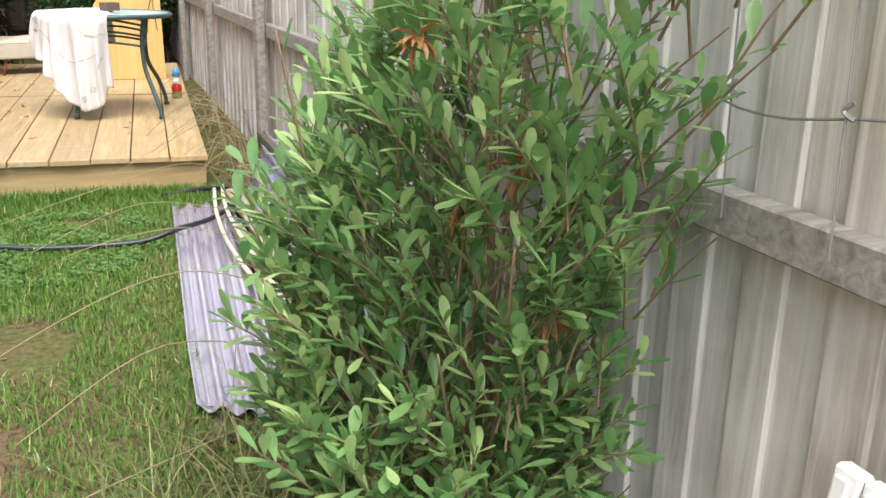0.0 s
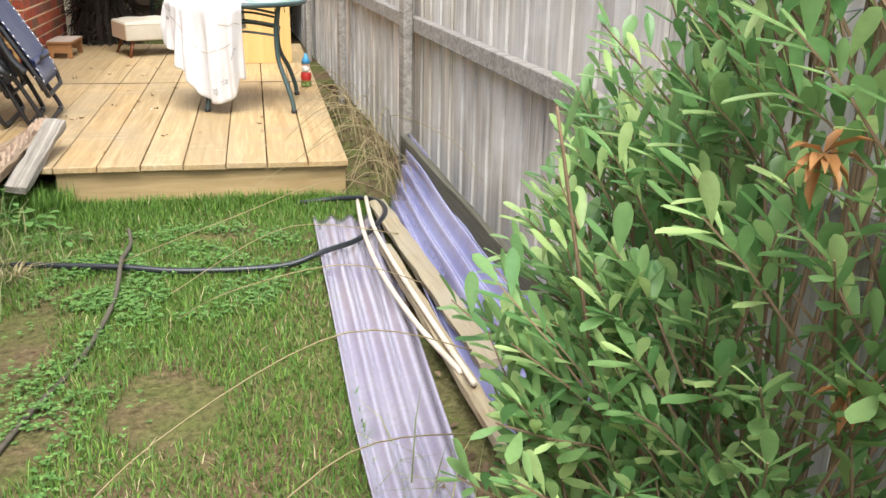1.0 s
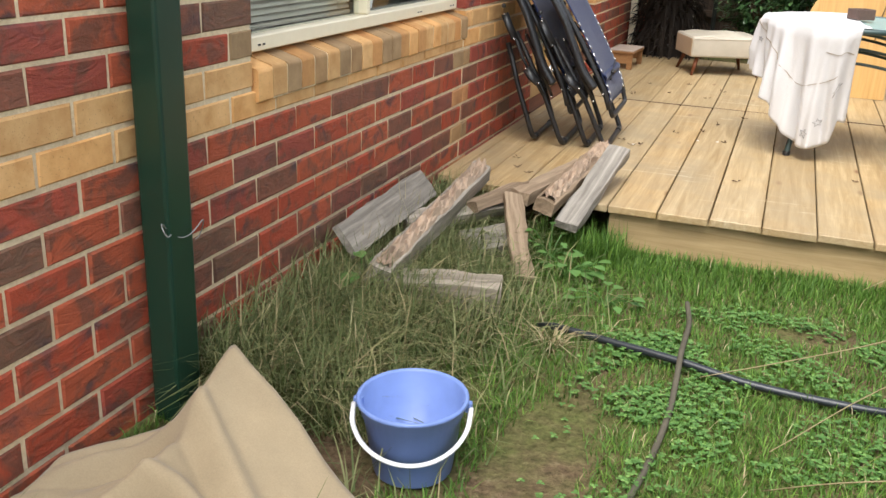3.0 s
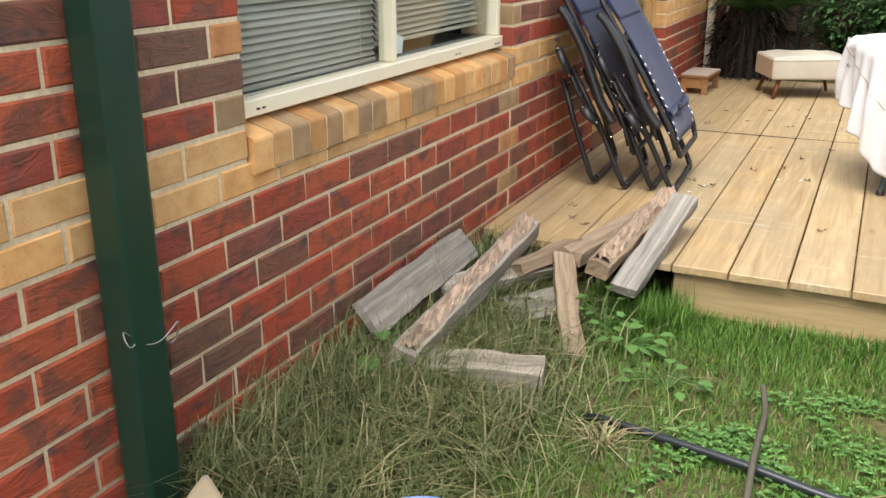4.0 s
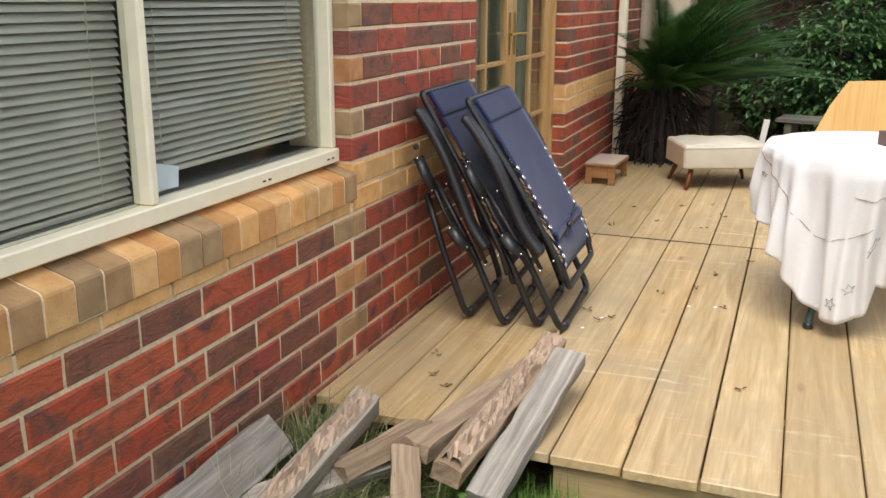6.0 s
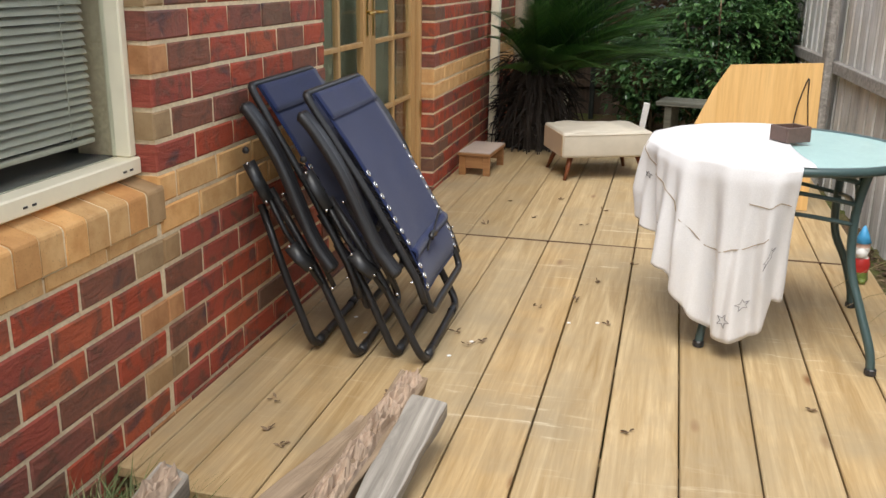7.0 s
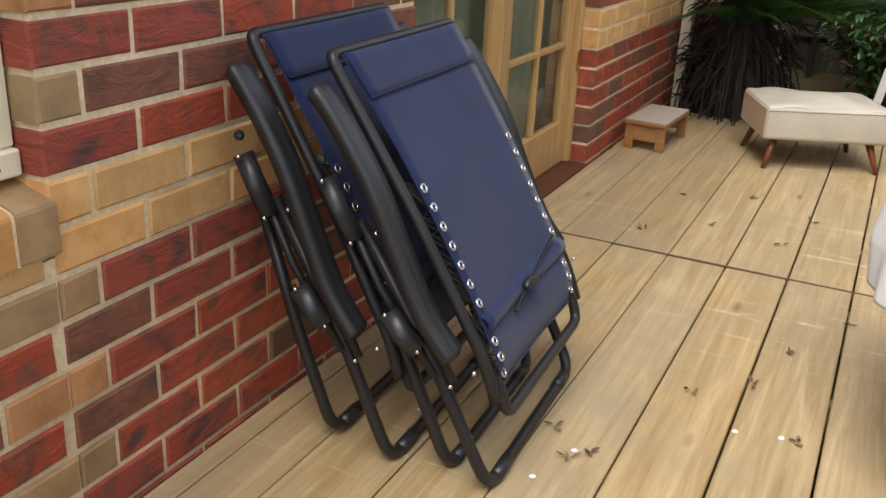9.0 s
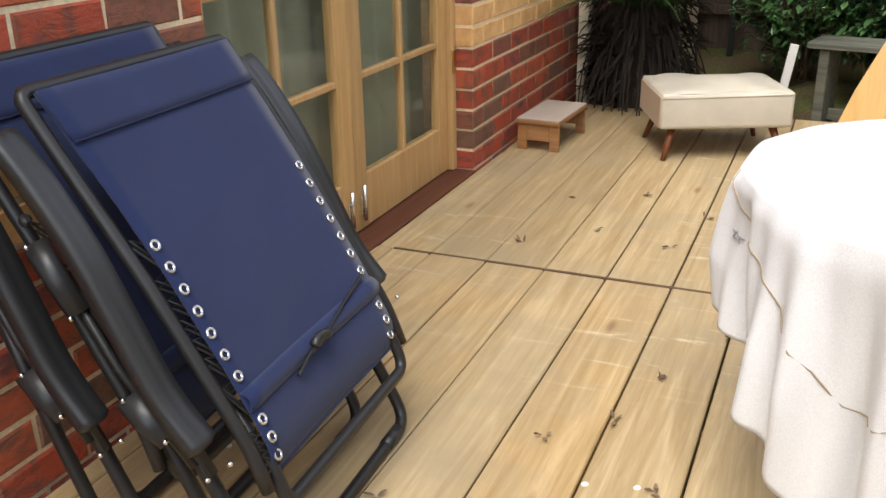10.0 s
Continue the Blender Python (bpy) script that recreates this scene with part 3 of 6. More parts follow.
def build_fence(name, pts, top, mats, label, pitch=0.098, rails=(0.02, 0.66, 1.42), face=1, base=-0.2, jitter=1.0, seed=1):
    """A paling fence along a line of (x, y); palings behind, rails and posts on the side of face."""
    rnd = random.Random(seed)
    fence = thing(name, label, "fence", group="")
    for (xa, ya), (xb, yb) in zip(pts, pts[1:]):
        a, b = Vector((xa, ya, 0)), Vector((xb, yb, 0))
        d = (b - a)
        L = d.length
        d.normalize()
        n = Vector((-d.y, d.x, 0)) * face
        yaw = math.degrees(math.atan2(d.y, d.x))
        s, k = 0.0, 0
        while s < L:
            w = pitch * rnd.uniform(0.94, 1.12)
            lift = rnd.uniform(-0.02, 0.02) * jitter
            out = 0.016 * (k % 2)
            k += 1
            bm = box(-w / 2 - 0.008 * (k % 2 == 0), w / 2 + 0.008 * (k % 2 == 0), -0.007, 0.007, base, top + lift, 0.002)
            p = a + d * (s + w / 2) - n * (0.02 + out)
            part("paling", bm, mats[0], fence, m=pose(p.x, p.y, 0, rnd.uniform(-0.1, 0.1), rnd.uniform(-0.12, 0.12) * jitter, yaw + rnd.uniform(-0.5, 0.5)))
            s += w
        for z in rails:
            bm = box(0, L, -0.0115, 0.036, z, z + 0.075, 0.004)
            if face < 0:
                bm.free()
                bm = box(0, L, -0.036, 0.0115, z, z + 0.075, 0.004)
            for v in bm.verts:
                v.co.z += 0.004 * noise.noise(Vector((v.co.x, z, 0)))
            part("rail", bm, mats[1], fence, m=pose(a.x, a.y, 0, 0, 0, yaw))
    return fence


side_fence = build_fence("paling_fence", [(fence_x(-6.4), -6.4), (fence_x(0.22), 0.22), (fence_x(8.0), 8.0)], 1.66, (M["fence"], M["fence_rail"]),
                         "silver-grey weathered timber paling fence with posts and rails", rails=(0.61, 1.40))
for y in (-6.2, -4.7, -2.35, 0.22, 2.55, 4.9, 7.2):
    fx = fence_x(y)
    bm = rough_up(box(-0.05, 0.0, -0.055, 0.055, -0.35, 1.55, 0.006), 0.002, 9.0, int(y * 3))
    if y > 0:
        part("post", bm, M["fence_rail"], side_fence, m=pose(fx - 0.04, y, 0, 0, 0, 4))
    else:
        part("post", bm, M["fence_rail"], side_fence, m=pose(fx + 0.09, y, 0, 0, 0, 6))
back_fence = build_fence("back_fence", [(-0.1, 7.98), (2.35, 7.9)], 1.38, (M["fence_back"], M["fence_back"]), "dark brown timber paling fence behind the garden",
                         pitch=0.1, rails=(0.1, 1.25), face=-1, seed=4)


def build_roof():
    """The eaves over the wall and the lean-to sheet at the far end."""
    bm = box(-0.24, 0.22, WALL_Y0, 5.85, WALL_Z1, WALL_Z1 + 0.05)
    tagged(part("ceiling", bm, M["beige"]), "plain painted eaves lining above the wall", "eaves", kind="structure")
    bm = box(-3.6, -0.245, WALL_Y0, WALL_Y1, WALL_Z1, WALL_Z1 + 0.2)
    tagged(part("roof", bm, M["fascia"]), "dark house roof over the rooms", "roof", kind="structure")
    gutter = thing("gutter", "dark metal gutter with pale eaves at the wall's far end", "gutter")
    part("channel", box(0.02, 0.36, 5.92, 6.02, 1.76, 1.87, 0.008), M["fascia"], gutter)
    part("soffit", box(0.006, 0.34, 6.03, 7.7, 1.84, 1.88, 0.004), M["cream_paint"], gutter)
    lean = thing("lean_to_roof", "yellowed translucent lean-to roof sheet on a thin frame", "roof")

    def f(u, v):
        return Vector((0.50 + 2.35 * u, 7.7 - 1.8 * v, 1.97 - 0.42 * u + 0.22 * v + 0.012 * math.sin(u * 2 * math.pi * 24)))
    part("sheet", thicken(grid(144, 3, f), 0.004), M["roof_sheet"], lean, soft=True)
    for v in (0.02, 0.98):
        part("batten", tube([f(0, v) - Vector((0, 0, 0.03)), f(1, v) - Vector((0, 0, 0.03))], 0.018, 6), M["fascia"], lean)
    part("post", tube([(2.15, 7.65, -0.2), (2.15, 7.65, 1.63)], 0.025, 8), M["fascia"], lean)
    part("post", tube([(0.55, 7.65, -0.2), (0.55, 7.65, 1.93)], 0.025, 8), M["fascia"], lean)


build_roof()


def build_rooms():
    """Plain closed box of rooms behind the window and the doors, its gloom put into the colour."""
    bm = bmesh.new()
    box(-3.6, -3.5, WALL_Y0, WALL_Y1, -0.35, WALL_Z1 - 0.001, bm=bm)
    tagged(part("wall_inner", bm, M["dark_room"]), "wall deep inside the room, coloured dark for the gloom", "wall", kind="structure")
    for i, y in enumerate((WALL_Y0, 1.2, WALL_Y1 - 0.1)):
        tagged(part("wall_cross_%d" % (i + 1), box(-3.499, -0.241, y, y + 0.1, -0.35, WALL_Z1 - 0.001), M["dark_room"]), "plain partition wall inside the house, coloured dark for gloom", "wall", kind="structure")
    tagged(part("floor", box(-3.499, -0.241, WALL_Y0 + 0.101, WALL_Y1 - 0.101, -0.2, -0.03), M["dark_room"]), "indoor floor behind the glass, coloured dark for gloom", "floor", kind="structure")


build_rooms()

# ---------------------------------------------------------------- window with blinds


def sill_brick(width):
    """A brick on edge under the window: upright face, rounded nose, top falling outwards."""
    prof = [(-0.125, -0.098), (0.006, -0.098), (0.008, -0.095), (0.008, -0.016), (0.006, -0.009), (0.001, -0.004), (-0.125, 0.034)]
    bm = bmesh.new()
    f = bm.faces.new([bm.verts.new((x, -width / 2, z)) for x, z in prof])
    r = bmesh.ops.extrude_face_region(bm, geom=[f])
    bmesh.ops.translate(bm, verts=[v for v in r["geom"] if isinstance(v, bmesh.types.BMVert)], vec=(0, width, 0))
    bmesh.ops.recalc_face_normals(bm, faces=bm.faces[:])
    return rough_up(bm, 0.0012, 30.0)


def build_window():
    win = thing("window_1", "cream aluminium sliding window over a cream brick sill", "window", kind="structure")
    xa, xb = -0.115, -0.057
    fz0 = WIN_Z0 + 0.004
    w = 0.045
    part("window_frame", box(xa, xb + 0.012, WIN_Y0 + 0.003, WIN_Y1 - 0.003, fz0, fz0 + 0.045, 0.004), M["cream_paint"], win, "cream bottom rail with drain slots")
    part("window_frame", box(xa, xb, WIN_Y0 + 0.003, WIN_Y1 - 0.003, WIN_Z1 - w, WIN_Z1, 0.004), M["cream_paint"], win)
    part("window_frame", box(xa, xb, WIN_Y0 + 0.003, WIN_Y0 + 0.03, fz0 + 0.046, WIN_Z1 - w - 0.001, 0.004), M["cream_paint"], win)
    part("window_frame", box(xa, xb, WIN_Y1 - 0.033, WIN_Y1 - 0.003, fz0 + 0.046, WIN_Z1 - w - 0.001, 0.004), M["cream_paint"], win)
    mull = -0.485
    part("mullion", box(xa + 0.006, xb + 0.008, mull - 0.028, mull - 0.002, fz0 + 0.046, WIN_Z1 - w - 0.001, 0.005), M["cream_paint"], win)
    part("mullion", box(xa, xb - 0.006, mull, mull + 0.018, fz0 + 0.046, WIN_Z1 - w - 0.001, 0.005), M["cream_paint"], win)
    for y0, y1, x in ((WIN_Y0 + 0.031, mull - 0.029, -0.085), (mull + 0.019, WIN_Y1 - 0.034, -0.098)):
        p = part("pane", box(x - 0.003, x, y0, y1, fz0 + 0.046, WIN_Z1 - w - 0.001), M["glass"], win)
        p.visible_shadow = False
    for y in (WIN_Y0 + 0.1, WIN_Y0 + 0.125, mull + 0.45, mull + 0.48, mull + 0.84, mull + 0.87):
        part("drain_slot", box(xb + 0.0115, xb + 0.0135, y, y + 0.014, fz0 + 0.016, fz0 + 0.021), M["black_tube"], win)
    # sill bricks on edge
    n = 21
    step = (WIN_Y1 + 0.012 - (WIN_Y0 + 0.004)) / n
    rnd = random.Random(8)
    meshes = {}
    for i in range(n):
        kind = "olive" if rnd.random() < 0.24 else ("cream" if rnd.random() < 0.45 else "tan2")
        if i in (0, 1):
            kind = "cream"
        if kind not in meshes:
            me = to_mesh(sill_brick(step - 0.007), "sill_brick")
            me.materials.append({"olive": M["olive"], "cream": M["cream"], "tan2": SILL_TAN}[kind])
            meshes[kind] = me
        y = WIN_Y0 + 0.004 + step * (i + 0.5)
        part("sill_brick", meshes[kind], None, win, m=pose(rnd.uniform(-0.002, 0.002), y, WIN_Z0 - 0.026 + rnd.uniform(-0.0015, 0.0015)))
    part("sill_mortar", sill_brick(WIN_Y1 - WIN_Y0 - 0.012), M["mortar"], win, m=pose(-0.0022, (WIN_Y0 + WIN_Y1) / 2 + 0.004, WIN_Z0 - 0.0285))
    return win


SILL_TAN = cream_mat("orange_clay_brick", (0.64, 0.34, 0.125), (0.50, 0.24, 0.085))
build_window()


def build_blind(y0, y1, bottom, top, tilt, x, sag):
    blind = thing("venetian_blind", "grey-beige aluminium venetian blind hanging behind the window glass", "blind", group="blinds in the window")
    L = y1 - y0
    me = to_mesh(grid(1, 4, lambda u, v: Vector((0.012 - 0.024 * v, (u - 0.5) * L, 0.0024 * math.sin(math.pi * v)))), "slat")
    smooth(me)
    me.materials.append(M["slat"])
    z, i = bottom, 0
    while z < top:
        part("slat", me, None, blind, m=pose(x, (y0 + y1) / 2, z, sag * max(0.0, 1 - i / 14), tilt + 3 * math.sin(i * 1.7), 0))
        z += 0.0205
        i += 1
    part("bottom_rail", box(x - 0.012, x + 0.012, y0, y1, bottom - 0.03, bottom - 0.016, 0.003), M["slat"], blind)
    part("head_rail", box(x - 0.018, x + 0.018, y0, y1, top, top + 0.035, 0.003), M["slat"], blind)
    for f in (0.12, 0.88):
        y = y0 + f * L
        part("cord", tube([(x + 0.014, y, bottom - 0.02), (x + 0.014, y, top)], 0.0012, 5), M["slat"], blind)


build_blind(WIN_Y0 + 0.02, -0.475, 0.765, 1.98, 52, -0.150, 0.0)
build_blind(-0.455, WIN_Y1 - 0.06, 0.81, 1.98, 46, -0.150, 0.9)
tagged(part("paper", thicken(rough_up(grid(6, 4, lambda u, v: Vector((-0.128 + 0.012 * v, -0.455 + 0.14 * u, 0.745 + 0.085 * v * (1 - 0.4 * u)))), 0.006, 14.0), 0.0008), M["paper"]),
       "crumpled white sheet of paper on the inner sill", "paper")
# inner sill in the gloom colour, for the shaded gap below the blinds
tagged(part("inner_sill", box(-0.34, -0.117, WIN_Y0 + 0.005, WIN_Y1 - 0.005, WIN_Z0 + 0.02, WIN_Z0 + 0.048, 0.003), M["dark_room"]), "inner window sill board, coloured dark for indoor shade", "sill", kind="structure")

# ---------------------------------------------------------------- french doors


def build_doors():
    frame_ob = thing("door_1", "pair of varnished pine french doors with small glass panes", "door", kind="structure")
    x0, x1 = -0.140, -0.100
    part("door_frame", box(-0.18, -0.075, DOOR_Y0 + 0.003, DOOR_Y0 + 0.04, 0.004, DOOR_Z1 - 0.041, 0.003), M["door"], frame_ob)
    part("door_frame", box(-0.18, -0.075, DOOR_Y1 - 0.04, DOOR_Y1 - 0.003, 0.004, DOOR_Z1 - 0.041, 0.003), M["door"], frame_ob)
    part("door_frame", box(-0.18, -0.075, DOOR_Y0 + 0.003, DOOR_Y1 - 0.003, DOOR_Z1 - 0.04, DOOR_Z1 - 0.002, 0.003), M["door"], frame_ob)
    part("threshold", box(-0.19, 0.010, DOOR_Y0 + 0.003, DOOR_Y1 - 0.003, -0.028, 0.002, 0.004), M["threshold"], frame_ob, "red-brown timber threshold")
    mid = (DOOR_Y0 + DOOR_Y1) / 2
    for a, b, hinge in ((DOOR_Y0 + 0.043, mid - 0.002, 0), (mid + 0.002, DOOR_Y1 - 0.043, 1)):
        leaf = part("door_leaf", box(x0, x1, a, a + 0.085, 0.006, DOOR_Z1 - 0.046, 0.003), M["door"], frame_ob, "pine door leaf with glazed lights")
        part("stile", box(x0, x1, b - 0.085, b, 0.006, DOOR_Z1 - 0.046, 0.003), M["door"], leaf)
        zb, zt = 0.20, DOOR_Z1 - 0.15
        part("bottom_rail", box(x0, x1 - 0.001, a + 0.0855, b - 0.0855, 0.006, zb, 0.003), M["door"], leaf)
        part("top_rail", box(x0, x1 - 0.001, a + 0.0855, b - 0.0855, zt, DOOR_Z1 - 0.046, 0.003), M["door"], leaf)
        cols, rows = 2, 5
        cw, rh = (b - a - 0.171) / cols, (zt - zb) / rows
        part("glazing_bar", box(x0 + 0.005, x1 - 0.004, a + 0.0855 + cw - 0.011, a + 0.0855 + cw + 0.011, zb, zt, 0.003), M["door"], leaf)
        for r in range(1, rows):
            for c in range(cols):
                ya = a + 0.0855 + c * cw + (0.0115 if c else 0)
                part("glazing_bar", box(x0 + 0.005, x1 - 0.004, ya, ya + cw - 0.0115, zb + r * rh - 0.011, zb + r * rh + 0.011, 0.003), M["door"], leaf)
        for r in range(rows):
            for c in range(cols):
                ya = a + 0.0855 + c * cw
                p = part("pane", box(-0.122, -0.118, ya + 0.0005, ya + cw - 0.0005, zb + r * rh + 0.0005, zb + (r + 1) * rh - 0.0005), M["glass"], leaf)
                p.visible_shadow = False
        ys = mid + (-0.045 if not hinge else 0.045)
        part("backplate", box(x1, x1 + 0.004, ys - 0.014, ys + 0.014, 0.92, 1.14, 0.002), M["brass"], leaf, "brass handle plate")
        part("handle", tube(filleted([(x1, ys, 1.03), (x1 + 0.045, ys, 1.03), (x1 + 0.045, ys + (0.09 if hinge else -0.09), 1.028)], 0.015, 3), 0.007, 8), M["brass"], leaf, "brass lever handle", soft=True)
        part("bolt", tube([(x1 + 0.012, ys + (-0.004), 0.04), (x1 + 0.012, ys - 0.004, 0.17)], 0.007, 8), M["steel"], leaf, "bright metal floor bolt", soft=True)
        part("bolt_plate", box(x1, x1 + 0.006, ys - 0.018, ys + 0.012, 0.06, 0.13, 0.002), M["steel"], leaf)
    for z in (0.42, 1.6):
        part("hinge", box(-0.075, -0.068, DOOR_Y1 - 0.045, DOOR_Y1 - 0.02, z, z + 0.09, 0.002), M["brass"], frame_ob, "brass hinge")
    # gauzy curtain close behind the lights
    cur = grid(90, 4, lambda u, v: Vector((-0.235 + 0.018 * math.sin(u * 70) + 0.01 * math.sin(u * 23 + 2), DOOR_Y0 + 0.02 + 1.68 * u, 0.03 + 2.0 * v)))
    ob = part("curtain", cur, M["curtain"], None, soft=True)
    tagged(ob, "dim olive curtain hanging behind the door glass", "curtain")


M["brass"] = plain_mat("aged_brass", (0.55, 0.38, 0.13), rough=0.3, metal=1.0, var=0.3, scale=40.0)
M["curtain"] = fabric_mat("olive_curtain", (0.30, 0.29, 0.20), rough=0.95)
build_doors()

# ---------------------------------------------------------------- downpipes


def build_downpipe(y, x, w, d, label, material, strap_z):
    pipe = thing("downpipe", label, "downpipe")
    bm = box(x - d / 2, x + d / 2, y - w / 2, y + w / 2, -0.22, WALL_Z1 - 0.002, 0.009, seg=2)
    part("pipe", bm, material, pipe)
    for z in (strap_z, 1.9):
        s = bmesh.new()
        box(0.0005, x + d / 2 + 0.003, y - w / 2 - 0.003, y - w / 2 - 0.0005, z, z + 0.012, bm=s)
        box(0.0005, x + d / 2 + 0.003, y + w / 2 + 0.0005, y + w / 2 + 0.003, z, z + 0.012, bm=s)
        box(x + d / 2 + 0.0005, x + d / 2 + 0.003, y - w / 2, y + w / 2, z, z + 0.012, bm=s)
        part("strap", s, material, pipe)
    return pipe


dp = build_downpipe(-1.875, 0.056, 0.098, 0.078, "dark green painted rectangular downpipe fixed to the brick wall", M["green_paint"], 1.3)
wire_pts = [(0.10 + 0.012 * math.sin(a * 2.1), -1.875 + 0.078 * math.cos(a), 0.33 + 0.012 * a + 0.02 * math.sin(a * 3)) for a in np.linspace(-0.6, 3.8, 18)]
part("tie_wire", tube(rounded(wire_pts, 3), 0.0016, 5), M["wire"], dp, "loose twist of pale wire", soft=True)
build_downpipe(5.0, 0.05, 0.08, 0.06, "narrow cream downpipe against the brick wall", M["cream_paint"], 1.2)

# ---------------------------------------------------------------- folded lounge chairs


def build_lounger(at, label, inner):
    """A folded zero-gravity lounger that leans on the wall; built about its front foot. inner: where its second foot loop stands."""
    o = Vector((0.61, 1.205, 0.0))
    near, far = 0.932 - o.y, 1.492 - o.y

    def P(x, y, z):
        return Vector((0.215 + 0.91 * (x - 0.19) - o.x, y, 1.04 * z))

    chair = thing("lounge_chair", label, "chair", at, group="folded lounge chairs")
    R = 0.0125
    # back frame: up both sides and across the top
    side = [(0.605, 0.205), (0.572, 0.285), (0.398, 0.545), (0.287, 0.690), (0.212, 0.790), (0.190, 0.822)]
    line = [P(x, near, z) for x, z in side] + [P(x, far, z) for x, z in reversed(side)]
    part("back_frame", tube(filleted(line, 0.06, 5), R, 8), M["black_tube"], chair, soft=True)
    # foot rest loop
    loop = [P(0.50, near + 0.03, 0.36), P(0.600, near + 0.03, 0.225), P(0.622, near + 0.03, 0.165), P(0.622, far - 0.03, 0.165), P(0.600, far - 0.03, 0.225), P(0.50, far - 0.03, 0.36)]
    part("foot_frame", tube(filleted(loop, 0.055, 5), R, 8), M["black_tube"], chair, soft=True)
    # two leg loops that stand on the deck
    for pts, k in (([(0.270, 0.520), (0.445, 0.286), (0.605, 0.0130)], 0.0), ([(0.225, 0.460), (inner - 0.115, 0.243), (inner, 0.0130)], 0.028)):
        a, b = near - 0.01 + k, far + 0.01 - k
        line = [P(x, a, z) for x, z in pts] + [P(x, b, z) for x, z in reversed(pts)]
        leg = part("leg_loop", tube(filleted(line, 0.055, 5), 0.0135, 8), M["black_tube"], chair, soft=True)
        for f in (0.14, 0.86):
            y = a + (b - a) * f
            part("sleeve", tube([P(pts[-1][0], y - 0.035, 0.0150), P(pts[-1][0], y + 0.035, 0.0150)], 0.0155, 8), M["black_plastic"], leg, soft=True)
    # slanting struts and brackets at the sides
    for y, s in ((near - 0.012, -1), (far + 0.012, 1)):
        part("strut", tube([P(0.205, y + 0.012 * s, 0.60), P(0.33, y + 0.012 * s, 0.40), P(0.47, y + 0.012 * s, 0.24)], 0.009, 6), M["black_tube"], chair, soft=True)
        part("strut", tube([P(0.335, y + 0.024 * s, 0.52), P(0.52, y + 0.024 * s, 0.245)], 0.0085, 6), M["black_tube"], chair, soft=True)
        part("hinge_plate", rough_up(tube([P(0.36, y + 0.03 * s, 0.36), P(0.395, y + 0.03 * s, 0.325), P(0.44, y + 0.03 * s, 0.30)], 0.024, 8, flat=0.45), 0.0), M["black_plastic"], chair, soft=True)
        part("hinge_plate", tube([P(0.20, y + 0.02 * s, 0.60), P(0.235, y + 0.02 * s, 0.545), P(0.275, y + 0.02 * s, 0.49)], 0.021, 8, flat=0.5), M["black_plastic"], chair, soft=True)
        knob = bmesh.new()
        lathe([(0.004, 0.0), (0.010, 0.003), (0.012, 0.010), (0.009, 0.016), (0.003, 0.018)], 7, knob)
        bmesh.ops.rotate(knob, verts=knob.verts, cent=(0, 0, 0), matrix=Matrix.Rotation(radians(90 * s), 3, "X"))
        bmesh.ops.translate(knob, verts=knob.verts, vec=P(0.19, y + 0.03 * s, 0.635))
        part("knob", knob, M["black_plastic"], chair)
        rivets = ((0.205, 0.60), (0.275, 0.49), (0.36, 0.36), (0.44, 0.30), (0.335, 0.52), (0.52, 0.245), (0.572, 0.285))
        for x, z in rivets:
            r = bmesh.new()
            bmesh.ops.create_icosphere(r, subdivisions=1, radius=0.0058)
            bmesh.ops.translate(r, verts=r.verts, vec=P(x, y + 0.042 * s, z))
            part("rivet", r, M["steel"], chair, soft=True)
        # moulded arm rest, a long shallow S
        prof = [(0.168, 0.765), (0.192, 0.752), (0.245, 0.693), (0.312, 0.600), (0.372, 0.490), (0.430, 0.385), (0.487, 0.318), (0.506, 0.300)]
        arm = bmesh.new()
        line = rounded([P(x + 0.022, y + 0.045 * s, z + 0.008) for x, z in prof], 4)
        rings = []
        for i, q in enumerate(line):
            d = (line[min(i + 1, len(line) - 1)] - line[max(i - 1, 0)]).normalized()
            up = Vector((0, 1, 0)).cross(d).normalized()
            e = min(i, len(line) - 1 - i)
            w = 0.029 * min(1.0, 0.55 + 0.22 * e)
            h = 0.014 * min(1.0, 0.5 + 0.25 * e)
            sec = [(-w, -h), (-w, h * 0.4), (-w * 0.75, h), (-w * 0.2, h * 0.75), (w * 0.25, h * 0.75), (w * 0.8, h), (w, h * 0.4), (w, -h)]
            rings.append([arm.verts.new(q + Vector((0, 1, 0)) * a - up * b) for a, b in sec])
        for a, b in zip(rings, rings[1:]):
            for i in range(8):
                arm.faces.new((a[i], a[(i + 1) % 8], b[(i + 1) % 8], b[i]))
        arm.faces.new(rings[0][::-1])
        arm.faces.new(rings[-1])
        part("armrest", arm, M["black_plastic"], chair, "long moulded black arm pad", soft=True)
    # sling cloth
    c0, c1 = near + 0.024, far - 0.032
    prof = [(0.195, 0.814), (0.207, 0.799), (0.290, 0.697), (0.400, 0.550), (0.499, 0.402), (0.560, 0.305), (0.585, 0.250), (0.580, 0.205)]
    line = rounded([P(x, 0, z) for x, z in prof], 5)
    nrm = Vector((0.84, 0, 0.54))

    arcs = [0.0]
    for p, q in zip(line, line[1:]):
        arcs.append(arcs[-1] + (q - p).length)

    def run(v):
        """Where along the sling's outline a share v of its length lies."""
        return float(np.interp(v * arcs[-1], arcs, range(len(arcs))))

